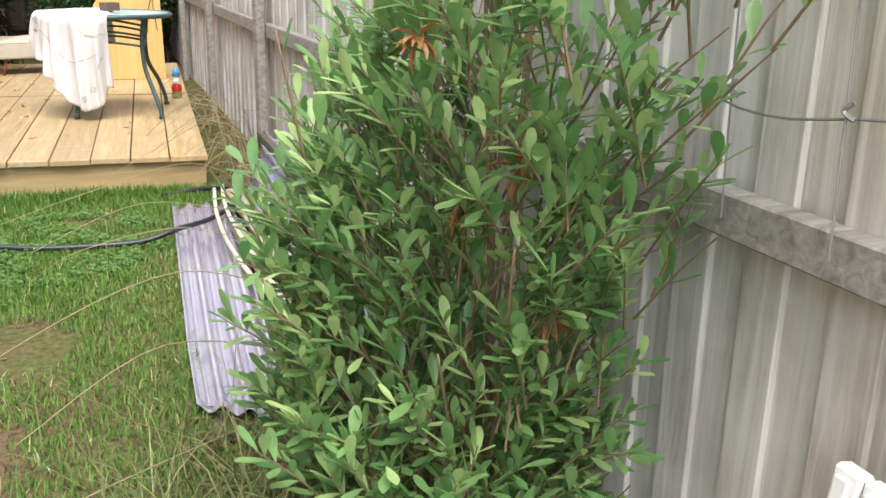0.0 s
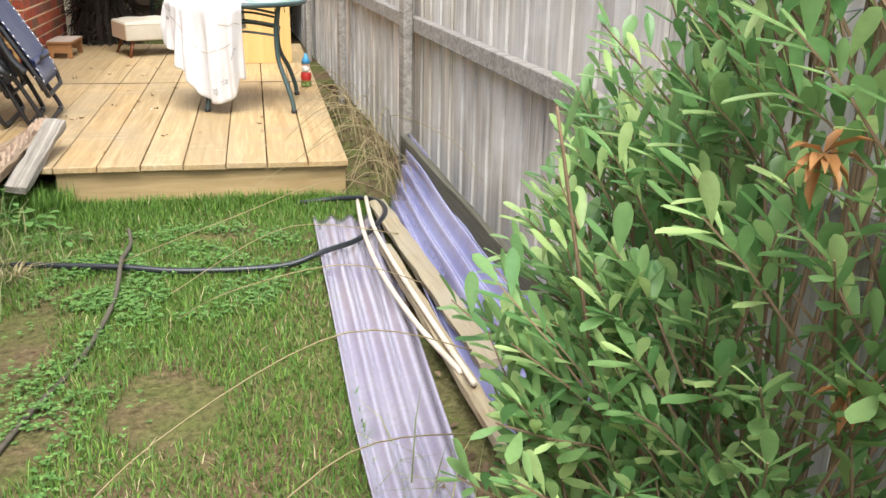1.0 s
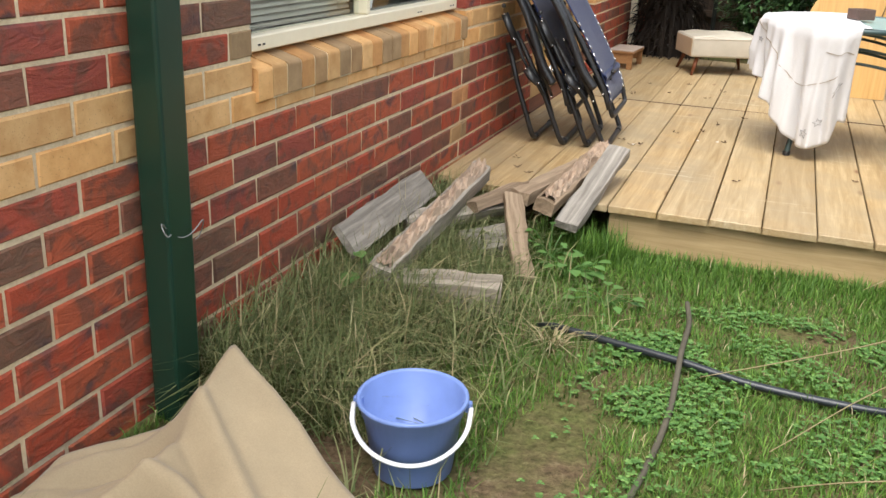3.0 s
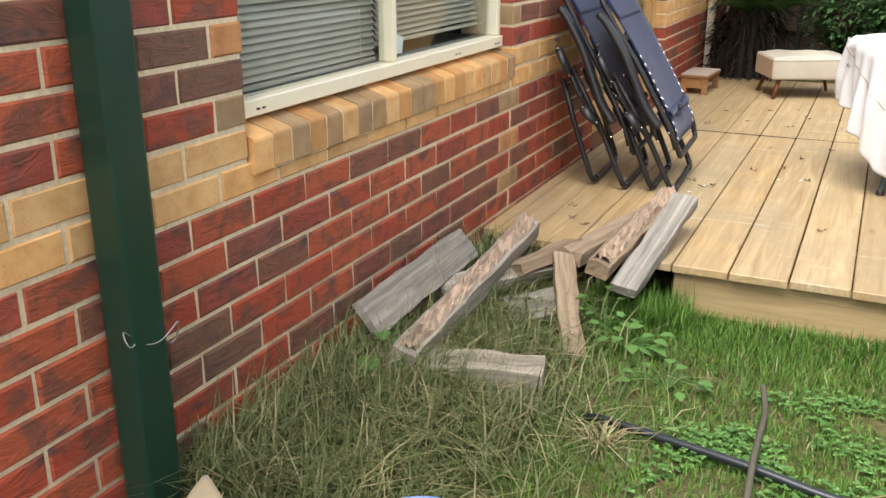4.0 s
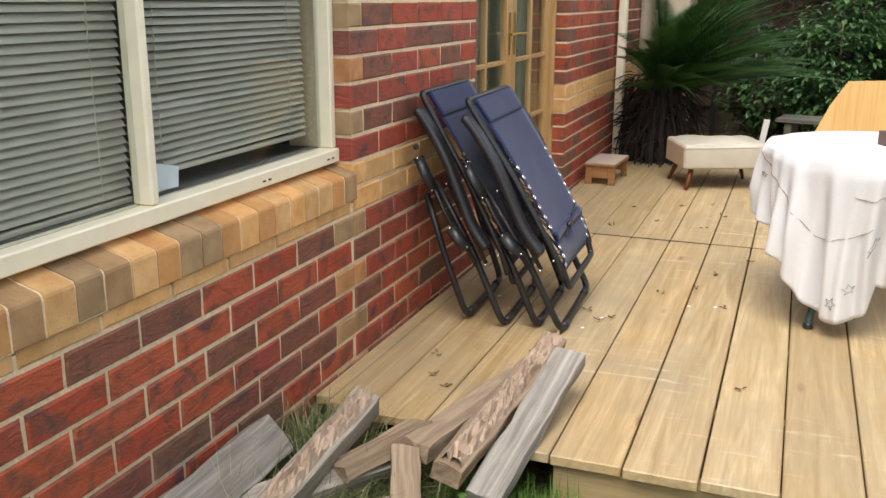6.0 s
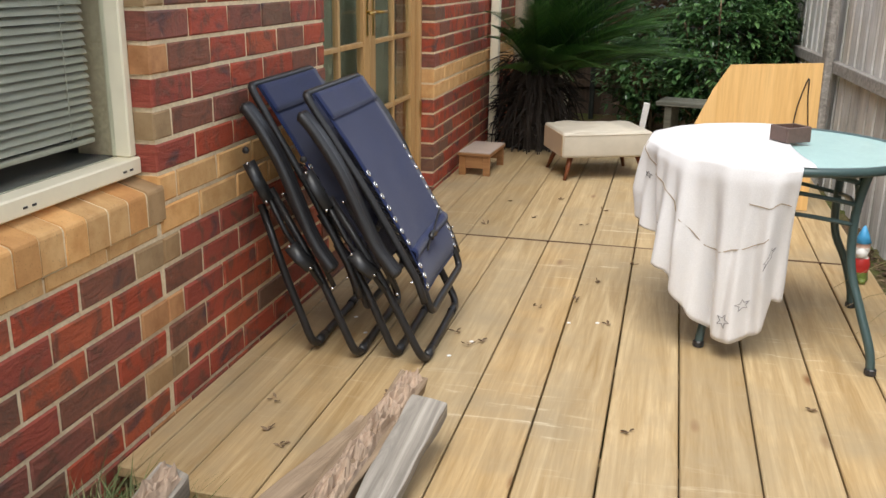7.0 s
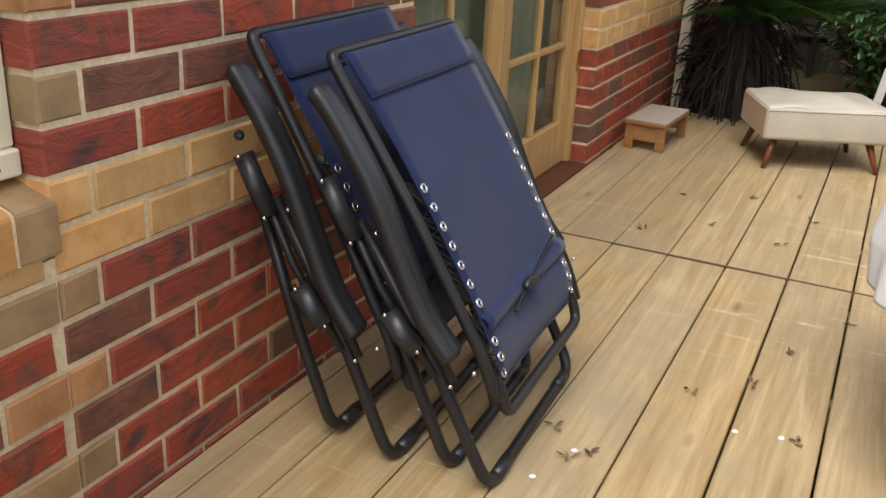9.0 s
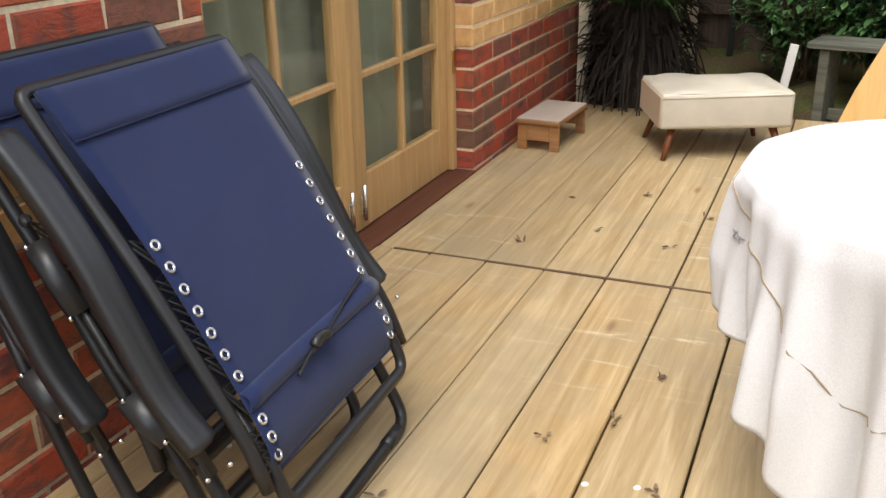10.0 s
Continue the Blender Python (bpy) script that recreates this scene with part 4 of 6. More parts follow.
    def sling(u, v):
        k = run(v)
        i = min(int(k), len(line) - 2)
        q = line[i].lerp(line[i + 1], k - i)
        flare = 0.010 * max(0.0, 1 - v / 0.45)
        y = (c0 - flare) + (c1 - c0 + 2 * flare) * u
        sag = -0.012 * math.sin(math.pi * u) * (0.4 + 0.6 * v)
        wrinkle = 0.002 * noise.noise(Vector((u * 4, v * 9, 1.0)))
        return Vector((q.x, y, q.z)) + nrm * (0.014 + sag + wrinkle)
    seat = part("sling", thicken(grid(14, 34, sling), 0.003), M["navy"], chair, "navy-blue sling cloth with laced edges", soft=True)

    def flap(u, v):
        return sling(u, 0.13 * v) + nrm * 0.006
    part("head_band", thicken(grid(14, 5, flap), 0.004), M["navy"], seat, soft=True)
    part("seam", tube([flap(u / 14, 1.0) + nrm * 0.003 for u in range(15)], 0.0018, 5), M["navy_dark"], seat)
    part("front_hem", tube([sling(u / 14, 1.0) for u in range(15)], 0.006, 6), M["navy"], seat, soft=True)

    def fold(u, v):
        return sling(u, 0.775 + 0.05 * v) + nrm * (0.004 + 0.010 * math.sin(math.pi * v))
    part("cross_fold", thicken(grid(14, 4, fold), 0.003), M["navy"], seat, soft=True)
    # eyelets and lacing cord
    for ys, u, inner in ((near, 0.035, 1), (far, 0.965, -1)):
        spots = [0.40 + 0.057 * i for i in range(7)] + [0.855 + 0.047 * i for i in range(3)]
        zig = []
        for i, v in enumerate(spots):
            q = sling(u, v) + nrm * 0.004
            ring = bmesh.new()
            a, b = Vector((0, 1, 0)), Vector((-0.54, 0, 0.84))
            tube([q + 0.0085 * (math.cos(t) * a + math.sin(t) * b) for t in np.linspace(0, 2 * math.pi, 11)[:-1]], 0.0032, 5, ring, closed=True)
            part("eyelet", ring, M["steel"], seat, soft=True)
            e = line[int(run(v))]
            zig += [q - nrm * 0.004, Vector((e.x, ys + 0.012 * inner, e.z - 0.012)) + nrm * 0.008]
        part("lacing", tube(zig, 0.0028, 5), M["black_tube"], chair)
        part("lacing", tube([q + Vector((0.006, 0, -0.012)) for q in zig[1:]], 0.0026, 5), M["black_tube"], chair)
    # knotted tie
    tie = rounded([sling(0.30, 0.840) + nrm * 0.012, sling(0.42, 0.815) + nrm * 0.018, sling(0.55, 0.805) + nrm * 0.016, sling(0.75, 0.775) + nrm * 0.016, sling(0.92, 0.750) + nrm * 0.014], 5)
    part("tie", tube(tie, 0.005, 6, flat=0.6), M["black_tube"], chair, "knotted black cloth tie", soft=True)
    part("tie_knot", rough_up(tube(rounded([sling(0.44, 0.812) + nrm * 0.02, sling(0.47, 0.800) + nrm * 0.028, sling(0.53, 0.806) + nrm * 0.026], 4), 0.011, 7), 0.004, 40.0), M["black_tube"], chair, soft=True)
    return chair


M["navy_dark"] = fabric_mat("navy_seam", (0.010, 0.014, 0.06))
build_lounger(pose(0.615, 1.21, 0, 0, 0, 2.5), "folded navy-blue sling lounge chair leaning on the brick wall", 0.495)
build_lounger(pose(0.615 - 0.222, 1.195, 0, 0, 3.2, 2.5), "folded navy-blue sling lounge chair, flat against the brick wall behind another", 0.434)

# ---------------------------------------------------------------- garden table, cloth, ash tray
TC, TZ, TR = Vector((1.690, 1.585, 0)), 0.668, 0.425


def build_table():
    t = thing("garden_table", "round metal garden table with a frosted aqua glass top", "table", pose(TC.x, TC.y, 0))
    part("tabletop", lathe([(0.0, -0.010), (TR - 0.03, -0.010), (TR - 0.018, -0.006), (TR - 0.018, -0.001), (0.0, -0.001)], 48, None, (0, 0, TZ)), M["table_glass"], t, "frosted aqua glass top", soft=False)
    rim = [Vector((TR * math.cos(a) - 0.01 * math.cos(a), (TR - 0.01) * math.sin(a), TZ - 0.010)) for a in np.linspace(0, 2 * math.pi, 49)[:-1]]
    part("rim", tube(rim, 0.015, 8, closed=True, flat=1.0), M["teal_metal"], t, soft=True)
    for a, splay in ((radians(-47), 0.035), (radians(-132), -0.10), (radians(42), 0.06), (radians(121), 0.0)):
        d = Vector((math.cos(a), math.sin(a), 0))
        pts = [d * (TR - 0.07) + Vector((0, 0, TZ - 0.02)), d * (TR - 0.10) + Vector((0, 0, 0.50)), d * (TR - 0.09) + Vector((0, 0, 0.33)), d * (TR - 0.070 + splay) + Vector((0, 0, 0.20)),
               d * (TR - 0.013 + splay) + Vector((0, 0, 0.075)), d * (TR + splay) + Vector((0, 0, 0.0))]
        leg = part("leg", tube(rounded(pts, 5), 0.0145, 8), M["teal_metal"], t, soft=True)
        part("foot", lathe([(0.015, 0.0), (0.019, 0.002), (0.019, 0.018), (0.015, 0.022)], 10, None, pts[-1]), M["black_plastic"], leg)
    for z in (0.60, 0.53, 0.465):
        for a, b in ((-47, 42), (42, 121), (121, 228), (228, 313)):
            p, q = (Vector((math.cos(radians(k)) * (TR - 0.095), math.sin(radians(k)) * (TR - 0.095), z)) for k in (a, b))
            m = (p + q) / 2 * 1.06
            part("brace", tube(rounded([p, m, q], 5), 0.008, 6), M["teal_metal"], t, soft=True)
    return t


build_table()


def build_cloth():
    cloth = thing("tablecloth", "creased white linen tablecloth with gold stars, half over the table", "tablecloth", pose(TC.x, TC.y, 0))
    a0, a1 = radians(86), radians(273)
    hems = [(86, 0.42), (110, 0.36), (135, 0.33), (160, 0.34), (178, 0.38), (190, 0.36), (204, 0.31), (216, 0.25), (226, 0.16), (236, 0.075), (246, 0.055), (256, 0.07), (263, 0.10), (266, 0.20), (275, 0.19), (281, 0.17)]

    def hem(a):
        return float(np.interp(math.degrees(a), [h[0] for h in hems], [1.05 * h[1] for h in hems]))

    def surf(u, v, lift=0.0):
        a = a0 + (a1 - a0) * u
        d = Vector((math.cos(a), math.sin(a), 0))
        if v < 0.25:
            k = v / 0.25
            edge = d * (TR + 0.001)
            inner = Vector((0.045 + 0.018 * math.sin(u * 9), edge.y, 0))
            inner = inner if inner.length < edge.length else edge * 0.90
            q = inner.lerp(edge, k)
            return Vector((q.x, q.y, TZ + 0.0065 + 0.002 * noise.noise(q * 9) + lift))
        k = (v - 0.25) / 0.75
        bot = hem(a)
        z = TZ + 0.004 + (bot - TZ) * k
        amp = 0.031 * min(1.0, k * 1.6)
        fold = amp * (0.85 * math.sin(a * 10 + 0.7 + 0.5 * k) + 0.6 * math.sin(a * 19 + 2.0 - 0.7 * k) + 0.42 * math.sin(a * 37 + 2.5 * k))
        r = TR + 0.010 + 0.012 * min(1, k * 12) + 0.012 * k * math.sin(a * 3.1) - k * 0.13 * max(0.0, min(1.0, (math.degrees(a) - 215) / 45)) + fold + lift
        sway = 0.012 * k * math.sin(a * 5 + 3 * k)
        q = d * r + Vector((-d.y, d.x, 0)) * sway
        return Vector((q.x, q.y, z + (0.006 * noise.noise(Vector((a * 4, k * 3, 0))))))
    bm = grid(190, 44, surf)
    ob = part("cloth", thicken(bm, 0.0015), M["white_cloth"], cloth, soft=True)

    def star(u, v, r, k=0):
        pts = []
        for i in range(10):
            t = math.pi * i / 5 + k
            rr = r if i % 2 == 0 else r * 0.42
            pts.append(surf(u + rr * math.sin(t) / 1.45, v + rr * math.cos(t) / 0.75, 0.003))
        part("star", tube(pts, 0.0016, 4, closed=True), M["grey_thread"], ob, "stitched grey star outline")
    for u, v, r, k in ((0.50, 0.66, 0.020, 0.1), (0.66, 0.80, 0.024, 0.4), (0.865, 0.905, 0.024, 0.2), (0.905, 0.84, 0.02, 0.7), (0.955, 0.68, 0.018, 0.3), (0.58, 0.52, 0.018, 0.5)):
        star(u, v, r, k)
    lines = [[(0.54, 0.27), (0.565, 0.36), (0.64, 0.45), (0.70, 0.50), (0.795, 0.63), (0.87, 0.60), (0.95, 0.57)], [(0.90, 0.40), (0.95, 0.43), (0.99, 0.45)], [(0.46, 0.30), (0.43, 0.55), (0.40, 0.62)]]
    for l in lines:
        path = rounded([Vector((a, b, 0)) for a, b in l], 6)
        part("stitch_line", tube([surf(min(q.x, 1), q.y, 0.0025) for q in path], 0.0016, 4), M["gold_thread"], ob, "stitched gold line")


build_cloth()


def build_tray():
    tray = thing("ash_tray", "small square dark brown pottery ash tray on the tablecloth", "tray", pose(TC.x + 0.03, TC.y + 0.03, TZ + 0.011, 0, 0, 32))
    bm = bmesh.new()
    s, h, t = 0.048, 0.052, 0.008
    for x0, x1, y0, y1 in ((-s, s, -s, -s + t), (-s, s, s - t, s), (-s, -s + t, -s + t, s - t), (s - t, s, -s + t, s - t)):
        box(x0, x1, y0, y1, 0.0, h, 0.002, bm)
    box(-s + t, s - t, -s + t, s - t, 0, 0.006, 0, bm)
    part("dish", rough_up(bm, 0.002, 60.0), M["tray"], tray)
    part("ash", rough_up(grid(8, 8, lambda u, v: Vector(((u - 0.5) * 0.078, (v - 0.5) * 0.078, 0.022))), 0.006, 70.0), M["dirt"], tray, "dark ash and butts")


M["tray"] = plain_mat("brown_glazed_clay", (0.12, 0.075, 0.06), rough=0.35, var=0.5, scale=60.0)
build_tray()

# ---------------------------------------------------------------- footstool and step stool


def build_ottoman():
    ot = thing("footstool", "cream vinyl footstool with splayed red-brown wooden legs", "footstool", pose(0.885, 4.12, 0, 0, 0, 23))
    w, d, z0, z1 = 0.285, 0.215, 0.14, 0.300

    def top(u, v):
        x, y = (u - 0.5) * 2, (v - 0.5) * 2
        puff = 0.020 * (1 - x * x) * (1 - y * y) + 0.011 * math.sin(4.2 * x + 1) * math.cos(3.1 * y + 0.4)
        edge = 0.012 * (abs(x) ** 6 + abs(y) ** 6)
        return Vector((x * w * 0.985, y * d * 0.985, z1 + puff - edge))
    body = part("cushion", box(-w, w, -d, d, z0, z1 - 0.004, 0.018, seg=3), M["vinyl"], ot, "cream vinyl upholstery", soft=True)
    part("top_panel", thicken(grid(16, 14, top), 0.006), M["vinyl"], body, soft=True)
    part("piping", tube(filleted([top(0, 0), top(1, 0), top(1, 1), top(0, 1), top(0, 0.02)], 0.02, 4), 0.006, 6), M["vinyl"], body, soft=True)
    part("side_panel", box(-w - 0.004, -w + 0.001, -d + 0.012, d - 0.012, z0 + 0.006, z1 - 0.02, 0.002), M["vinyl_side"], body, "tan cloth side")
    for sx in (-1, 1):
        for sy in (-1, 1):
            a, b = Vector((sx * (w - 0.07), sy * (d - 0.06), z0 + 0.002)), Vector((sx * (w - 0.025), sy * (d - 0.015), 0.0))
            part("leg", tube([a, a.lerp(b, 0.5), b], 0.019, 10, taper=(1.0, 0.55)), M["leg_wood"], ot, "tapered red-brown wooden leg", soft=True)


build_ottoman()


def build_step():
    st = thing("step_stool", "low orange-pine step stool with a worn carpet top", "stool", pose(0.172, 4.00, 0, 0, 0, -3))
    L, W, H = 0.205, 0.105, 0.14
    part("top", box(-W, W, -L, L, H - 0.018, H, 0.003), M["stool_wood"], st)
    part("mat", box(-W + 0.003, W - 0.003, -L + 0.003, L - 0.003, H + 0.0005, H + 0.007, 0.002), M["stool_top"], st, "worn pinkish carpet strip")
    for y in (-L + 0.012, L - 0.030):
        for x0, x1 in ((-W + 0.006, -W + 0.05), (W - 0.05, W - 0.006)):
            part("leg", box(x0, x1, y, y + 0.018, 0.0, H - 0.0185, 0.002), M["stool_wood"], st)
        part("apron", box(-W + 0.0505, W - 0.0505, y, y + 0.018, 0.045, H - 0.0185, 0.002), M["stool_wood"], st)


build_step()

# ---------------------------------------------------------------- plywood panel, gnome, bench, cabinet


def build_panel():
    pl = thing("plywood_panel", "slant-cut yellow plywood panel standing at the deck's edge", "panel", pose(0, 0, 0))
    y, t = 3.46, 0.012
    out = [(1.30, 0.002), (1.445, 0.43), (1.53, 0.63), (1.61, 0.765), (1.74, 0.772), (2.07, 0.790), (2.08, 0.002)]
    bm = bmesh.new()
    f = bm.faces.new([bm.verts.new((x, y, z)) for x, z in out])
    r = bmesh.ops.extrude_face_region(bm, geom=[f])
    bmesh.ops.translate(bm, verts=[v for v in r["geom"] if isinstance(v, bmesh.types.BMVert)], vec=(0, t, 0))
    bmesh.ops.recalc_face_normals(bm, faces=bm.faces[:])
    part("sheet", bm, M["plywood"], pl)
    part("wire_loop", tube(rounded([(1.95, y - 0.006, 0.40), (1.965, y - 0.006, 0.56), (2.005, y - 0.006, 0.71), (2.012, y - 0.006, 0.61), (2.035, y - 0.006, 0.42)], 4), 0.0032, 5), M["black_tube"], pl, "thin dark wire loop", soft=True)
    part("batten", box(1.70, 1.74, y + 0.0125, y + 0.05, 0.003, 0.7, 0.003), M["old_wood"], pl)


build_panel()


def build_gnome():
    gn = bmesh.new()
    lathe([(0.034, 0.0), (0.040, 0.01), (0.036, 0.045), (0.040, 0.075), (0.034, 0.105), (0.020, 0.118), (0.030, 0.130), (0.032, 0.150), (0.028, 0.166), (0.034, 0.170), (0.020, 0.205), (0.006, 0.236), (0.0, 0.240)], 16, gn)
    for dx in (-0.016, 0.016):
        box(dx - 0.014, dx + 0.014, -0.052, -0.01, 0.0, 0.022, 0.006, gn)
    lathe([(0.0, 0.095), (0.022, 0.11), (0.026, 0.130), (0.012, 0.150), (0.0, 0.152)], 10, gn, (0, -0.018, 0))
    rough_up(gn, 0.0012, 50.0)
    me = to_mesh(gn, "gnome_figure")
    smooth(me)
    for k in ("gnome_red", "gnome_green", "gnome_white", "gnome_skin", "gnome_blue"):
        me.materials.append(M[k])
    for p in me.polygons:
        z, y = p.center.z, p.center.y
        p.material_index = 1 if z < 0.045 else 0 if z < 0.105 else 2 if (z < 0.152 and y < -0.012) else 3 if z < 0.166 else 4
    ob = part("garden_gnome", me, None, None, m=pose(2.135, 2.26, 0.0, 0, 0, -10))
    tagged(ob, "small painted garden figure with a pale blue pointed hat", "garden ornament")


build_gnome()


def build_bench():
    b = thing("bench", "low mossy dark timber bench beside the hedge", "bench", pose(1.60, 4.98, -0.18, 0, 0, -12))
    for i in range(3):
        part("seat_board", box(-0.36, 0.36, -0.15 + i * 0.1, -0.06 + i * 0.1, 0.52, 0.55, 0.004), M["dark_timber"], b)
    for x in (-0.3, 0.26):
        part("leg", box(x, x + 0.05, -0.13, 0.13, 0.0, 0.519, 0.004), M["dark_timber"], b)
    part("rail", box(-0.249, 0.259, -0.02, 0.02, 0.14, 0.2, 0.004), M["dark_timber"], b)
    stake = part("stake", rough_up(box(-0.022, 0.022, -0.006, 0.006, -0.55, 0.06, 0.003), 0.002), M["white_paint"], None, m=pose(1.15, 4.97, 0.29, 4, 8, 0))
    tagged(stake, "white painted timber stake standing in the garden", "stake")
    cab = thing("meter_cabinet", "tall beige sheet-metal cabinet against the brick wall", "cabinet", pose(0.22, 6.38, -0.2))
    part("body", box(-0.215, 0.20, -0.3, 0.3, 0.0, 1.52, 0.008), M["beige"], cab)
    part("door", box(-0.19, 0.18, -0.312, -0.301, 0.08, 1.46, 0.004), M["beige"], cab)
    part("handle", box(0.12, 0.14, -0.325, -0.3125, 0.75, 0.85, 0.003), M["black_plastic"], cab)


build_bench()

# ---------------------------------------------------------------- timber offcuts


def plank(name, label, a, b, w, t, mat, roll=0.0, rough=0.009, seed=0, group="timber offcuts", bark=False, segs=18):
    """A worn length of timber from a to b (middle of its ends)."""
    a, b = Vector(a), Vector(b)
    L = (b - a).length
    bm = bmesh.new()
    rings = []
    rnd = random.Random(seed)
    for i in range(segs + 1):
        x = L * i / segs
        ring = []
        for (yy, zz) in ((-0.5, -0.46), (-0.46, -0.5), (0.46, -0.5), (0.5, -0.46), (0.5, 0.46), (0.46, 0.5), (0.15, 0.5), (-0.15, 0.5), (-0.46, 0.5), (-0.5, 0.46)):
            q = Vector((x, yy * w, zz * t))
            q += rough * noise.noise_vector(Vector((x * 9, yy * 3 + seed, zz * 3)))
            if i in (0, segs):
                q.x += rnd.uniform(-0.004, 0.004)
            ring.append(bm.verts.new(q))
        rings.append(ring)
    n = len(rings[0])
    for p, q in zip(rings, rings[1:]):
        for k in range(n):
            bm.faces.new((p[k], p[(k + 1) % n], q[(k + 1) % n], q[k]))
    bm.faces.new(rings[0][::-1])
    bm.faces.new(rings[-1])
    d = (b - a).normalized()
    m = Matrix.Translation(a) @ d.to_track_quat("X", "Z").to_matrix().to_4x4() @ Matrix.Rotation(radians(roll), 4, "X")
    if not bark:
        ob = part(name, bm, mat, None, m=m)
        return tagged(ob, label, "timber", group)
    ob = thing(name, label, "timber", m, group)
    part("body", bm, mat, ob)

    def crust(u, v):
        x = L * (0.02 + 0.96 * u)
        k = (v - 0.5)
        h = 0.018 + 0.034 * noise.noise(Vector((x * 22, k * 5, seed))) + 0.018 * noise.noise(Vector((x * 60, k * 14, seed + 3)))
        return Vector((x, k * w * (0.75 + 0.2 * noise.noise(Vector((x * 8, seed, 0)))), t * 0.5 + max(-0.006, h * (1 - (2 * k) ** 4))))
    part("bark", grid(64, 10, crust), M["bark"], ob, "flaking pinkish-brown bark", soft=False)
    return ob


plank("weathered_board", "wide grey weathered board propped on the brick wall", (0.107, -1.009, 0.045), (0.107, -0.268, 0.065), 0.125, 0.026, M["old_wood"], 52, seed=1)
plank("bark_slab", "long split log slab with flaking bark on grey wood", (0.246, -1.05, -0.045), (0.262, -0.019, 0.075), 0.080, 0.075, M["old_wood"], 12, seed=2, bark=True)
plank("timber_block", "squared grey timber block lying in the grass", (0.13, -1.0, -0.105), (0.62, -0.87, -0.110), 0.125, 0.11, M["old_wood"], 0, seed=3)
plank("timber_offcut", "short brown plank stood on end against the deck", (0.612, -0.552, -0.17), (0.447, -0.175, 0.035), 0.075, 0.034, M["brown_wood"], 10, seed=4)
plank("timber_offcut", "brown offcut resting on the edge of the deck", (0.473, -0.164, 0.03), (0.607, 0.407, 0.045), 0.085, 0.05, M["brown_wood"], 5, seed=5)
plank("bark_slab", "brown half-log with pale pink bark over the deck edge", (0.602, -0.268, 0.035), (0.653, 0.648, 0.075), 0.085, 0.055, M["brown_wood"], 14, seed=6, bark=True)
plank("weathered_board", "grey weathered plank sloping off the deck into grass", (0.685, -0.22, -0.045), (0.765, 0.40, 0.140), 0.098, 0.036, M["old_wood"], 6, seed=7)
plank("timber_offcut", "dark grey offcut wedged under the timber heap", (0.133, -0.556, -0.02), (0.401, -0.128, -0.02), 0.09, 0.05, M["old_wood"], 20, seed=8)
plank("timber_offcut", "small brown split offcut on the heap", (0.308, -0.309, 0.0), (0.442, -0.033, 0.035), 0.10, 0.045, M["brown_wood"], -18, seed=9)
plank("timber_offcut", "old dark board end in the grass by the deck", (0.339, -0.445, -0.11), (0.524, -0.277, -0.10), 0.12, 0.06, M["old_wood"], 25, seed=10)
plank("timber_offcut", "rotten brown plank under the bark slab", (0.154, -0.785, -0.09), (0.236, -0.19, -0.05), 0.09, 0.05, M["brown_wood"], 40, seed=11)

# ---------------------------------------------------------------- bucket, hessian, hoses, sheets


def build_bucket():
    b = thing("bucket", "round blue plastic bucket with a white handle in the grass", "bucket", pose(0.700, -1.84, -0.172, 2, -1, 0))
    h, r0, r1 = 0.195, 0.096, 0.126
    prof = [(0.0, 0.004), (r0 - 0.002, 0.0), (r0, 0.004), (r1 - 0.008, h * 0.80), (r1 - 0.004, h * 0.81), (r1, h - 0.01), (r1 + 0.006, h - 0.008), (r1 + 0.007, h), (r1 + 0.001, h + 0.003), (r1 - 0.004, h - 0.004), (r0 - 0.003, 0.008), (0.0, 0.008)]
    part("pail", lathe(prof, 40), M["bucket"], b, "blue plastic pail", soft=True)
    a = radians(16)
    d, n = Vector((math.cos(a), math.sin(a), 0)), Vector((-math.sin(a), math.cos(a), 0))
    pts = []
    for t in np.linspace(0, math.pi, 17):
        pts.append(d * (r1 + 0.012) * math.cos(t) - n * (0.035 + 0.095 * math.sin(t)) * (1 if 0.05 < t < 3.1 else 0.3) + Vector((0, 0, h - 0.022 - 0.085 * math.sin(t))))
    part("handle", tube(rounded(pts, 2), 0.0075, 7, flat=0.7), M["white_plastic"], b, "white plastic carry handle", soft=True)
    for s in (-1, 1):
        part("lug", box(-0.011, 0.011, -0.008, 0.008, -0.014, 0.014, 0.003), M["bucket"], b, m=Matrix.Translation(d * (r1 + 0.003) * s + Vector((0, 0, h - 0.022))))


build_bucket()


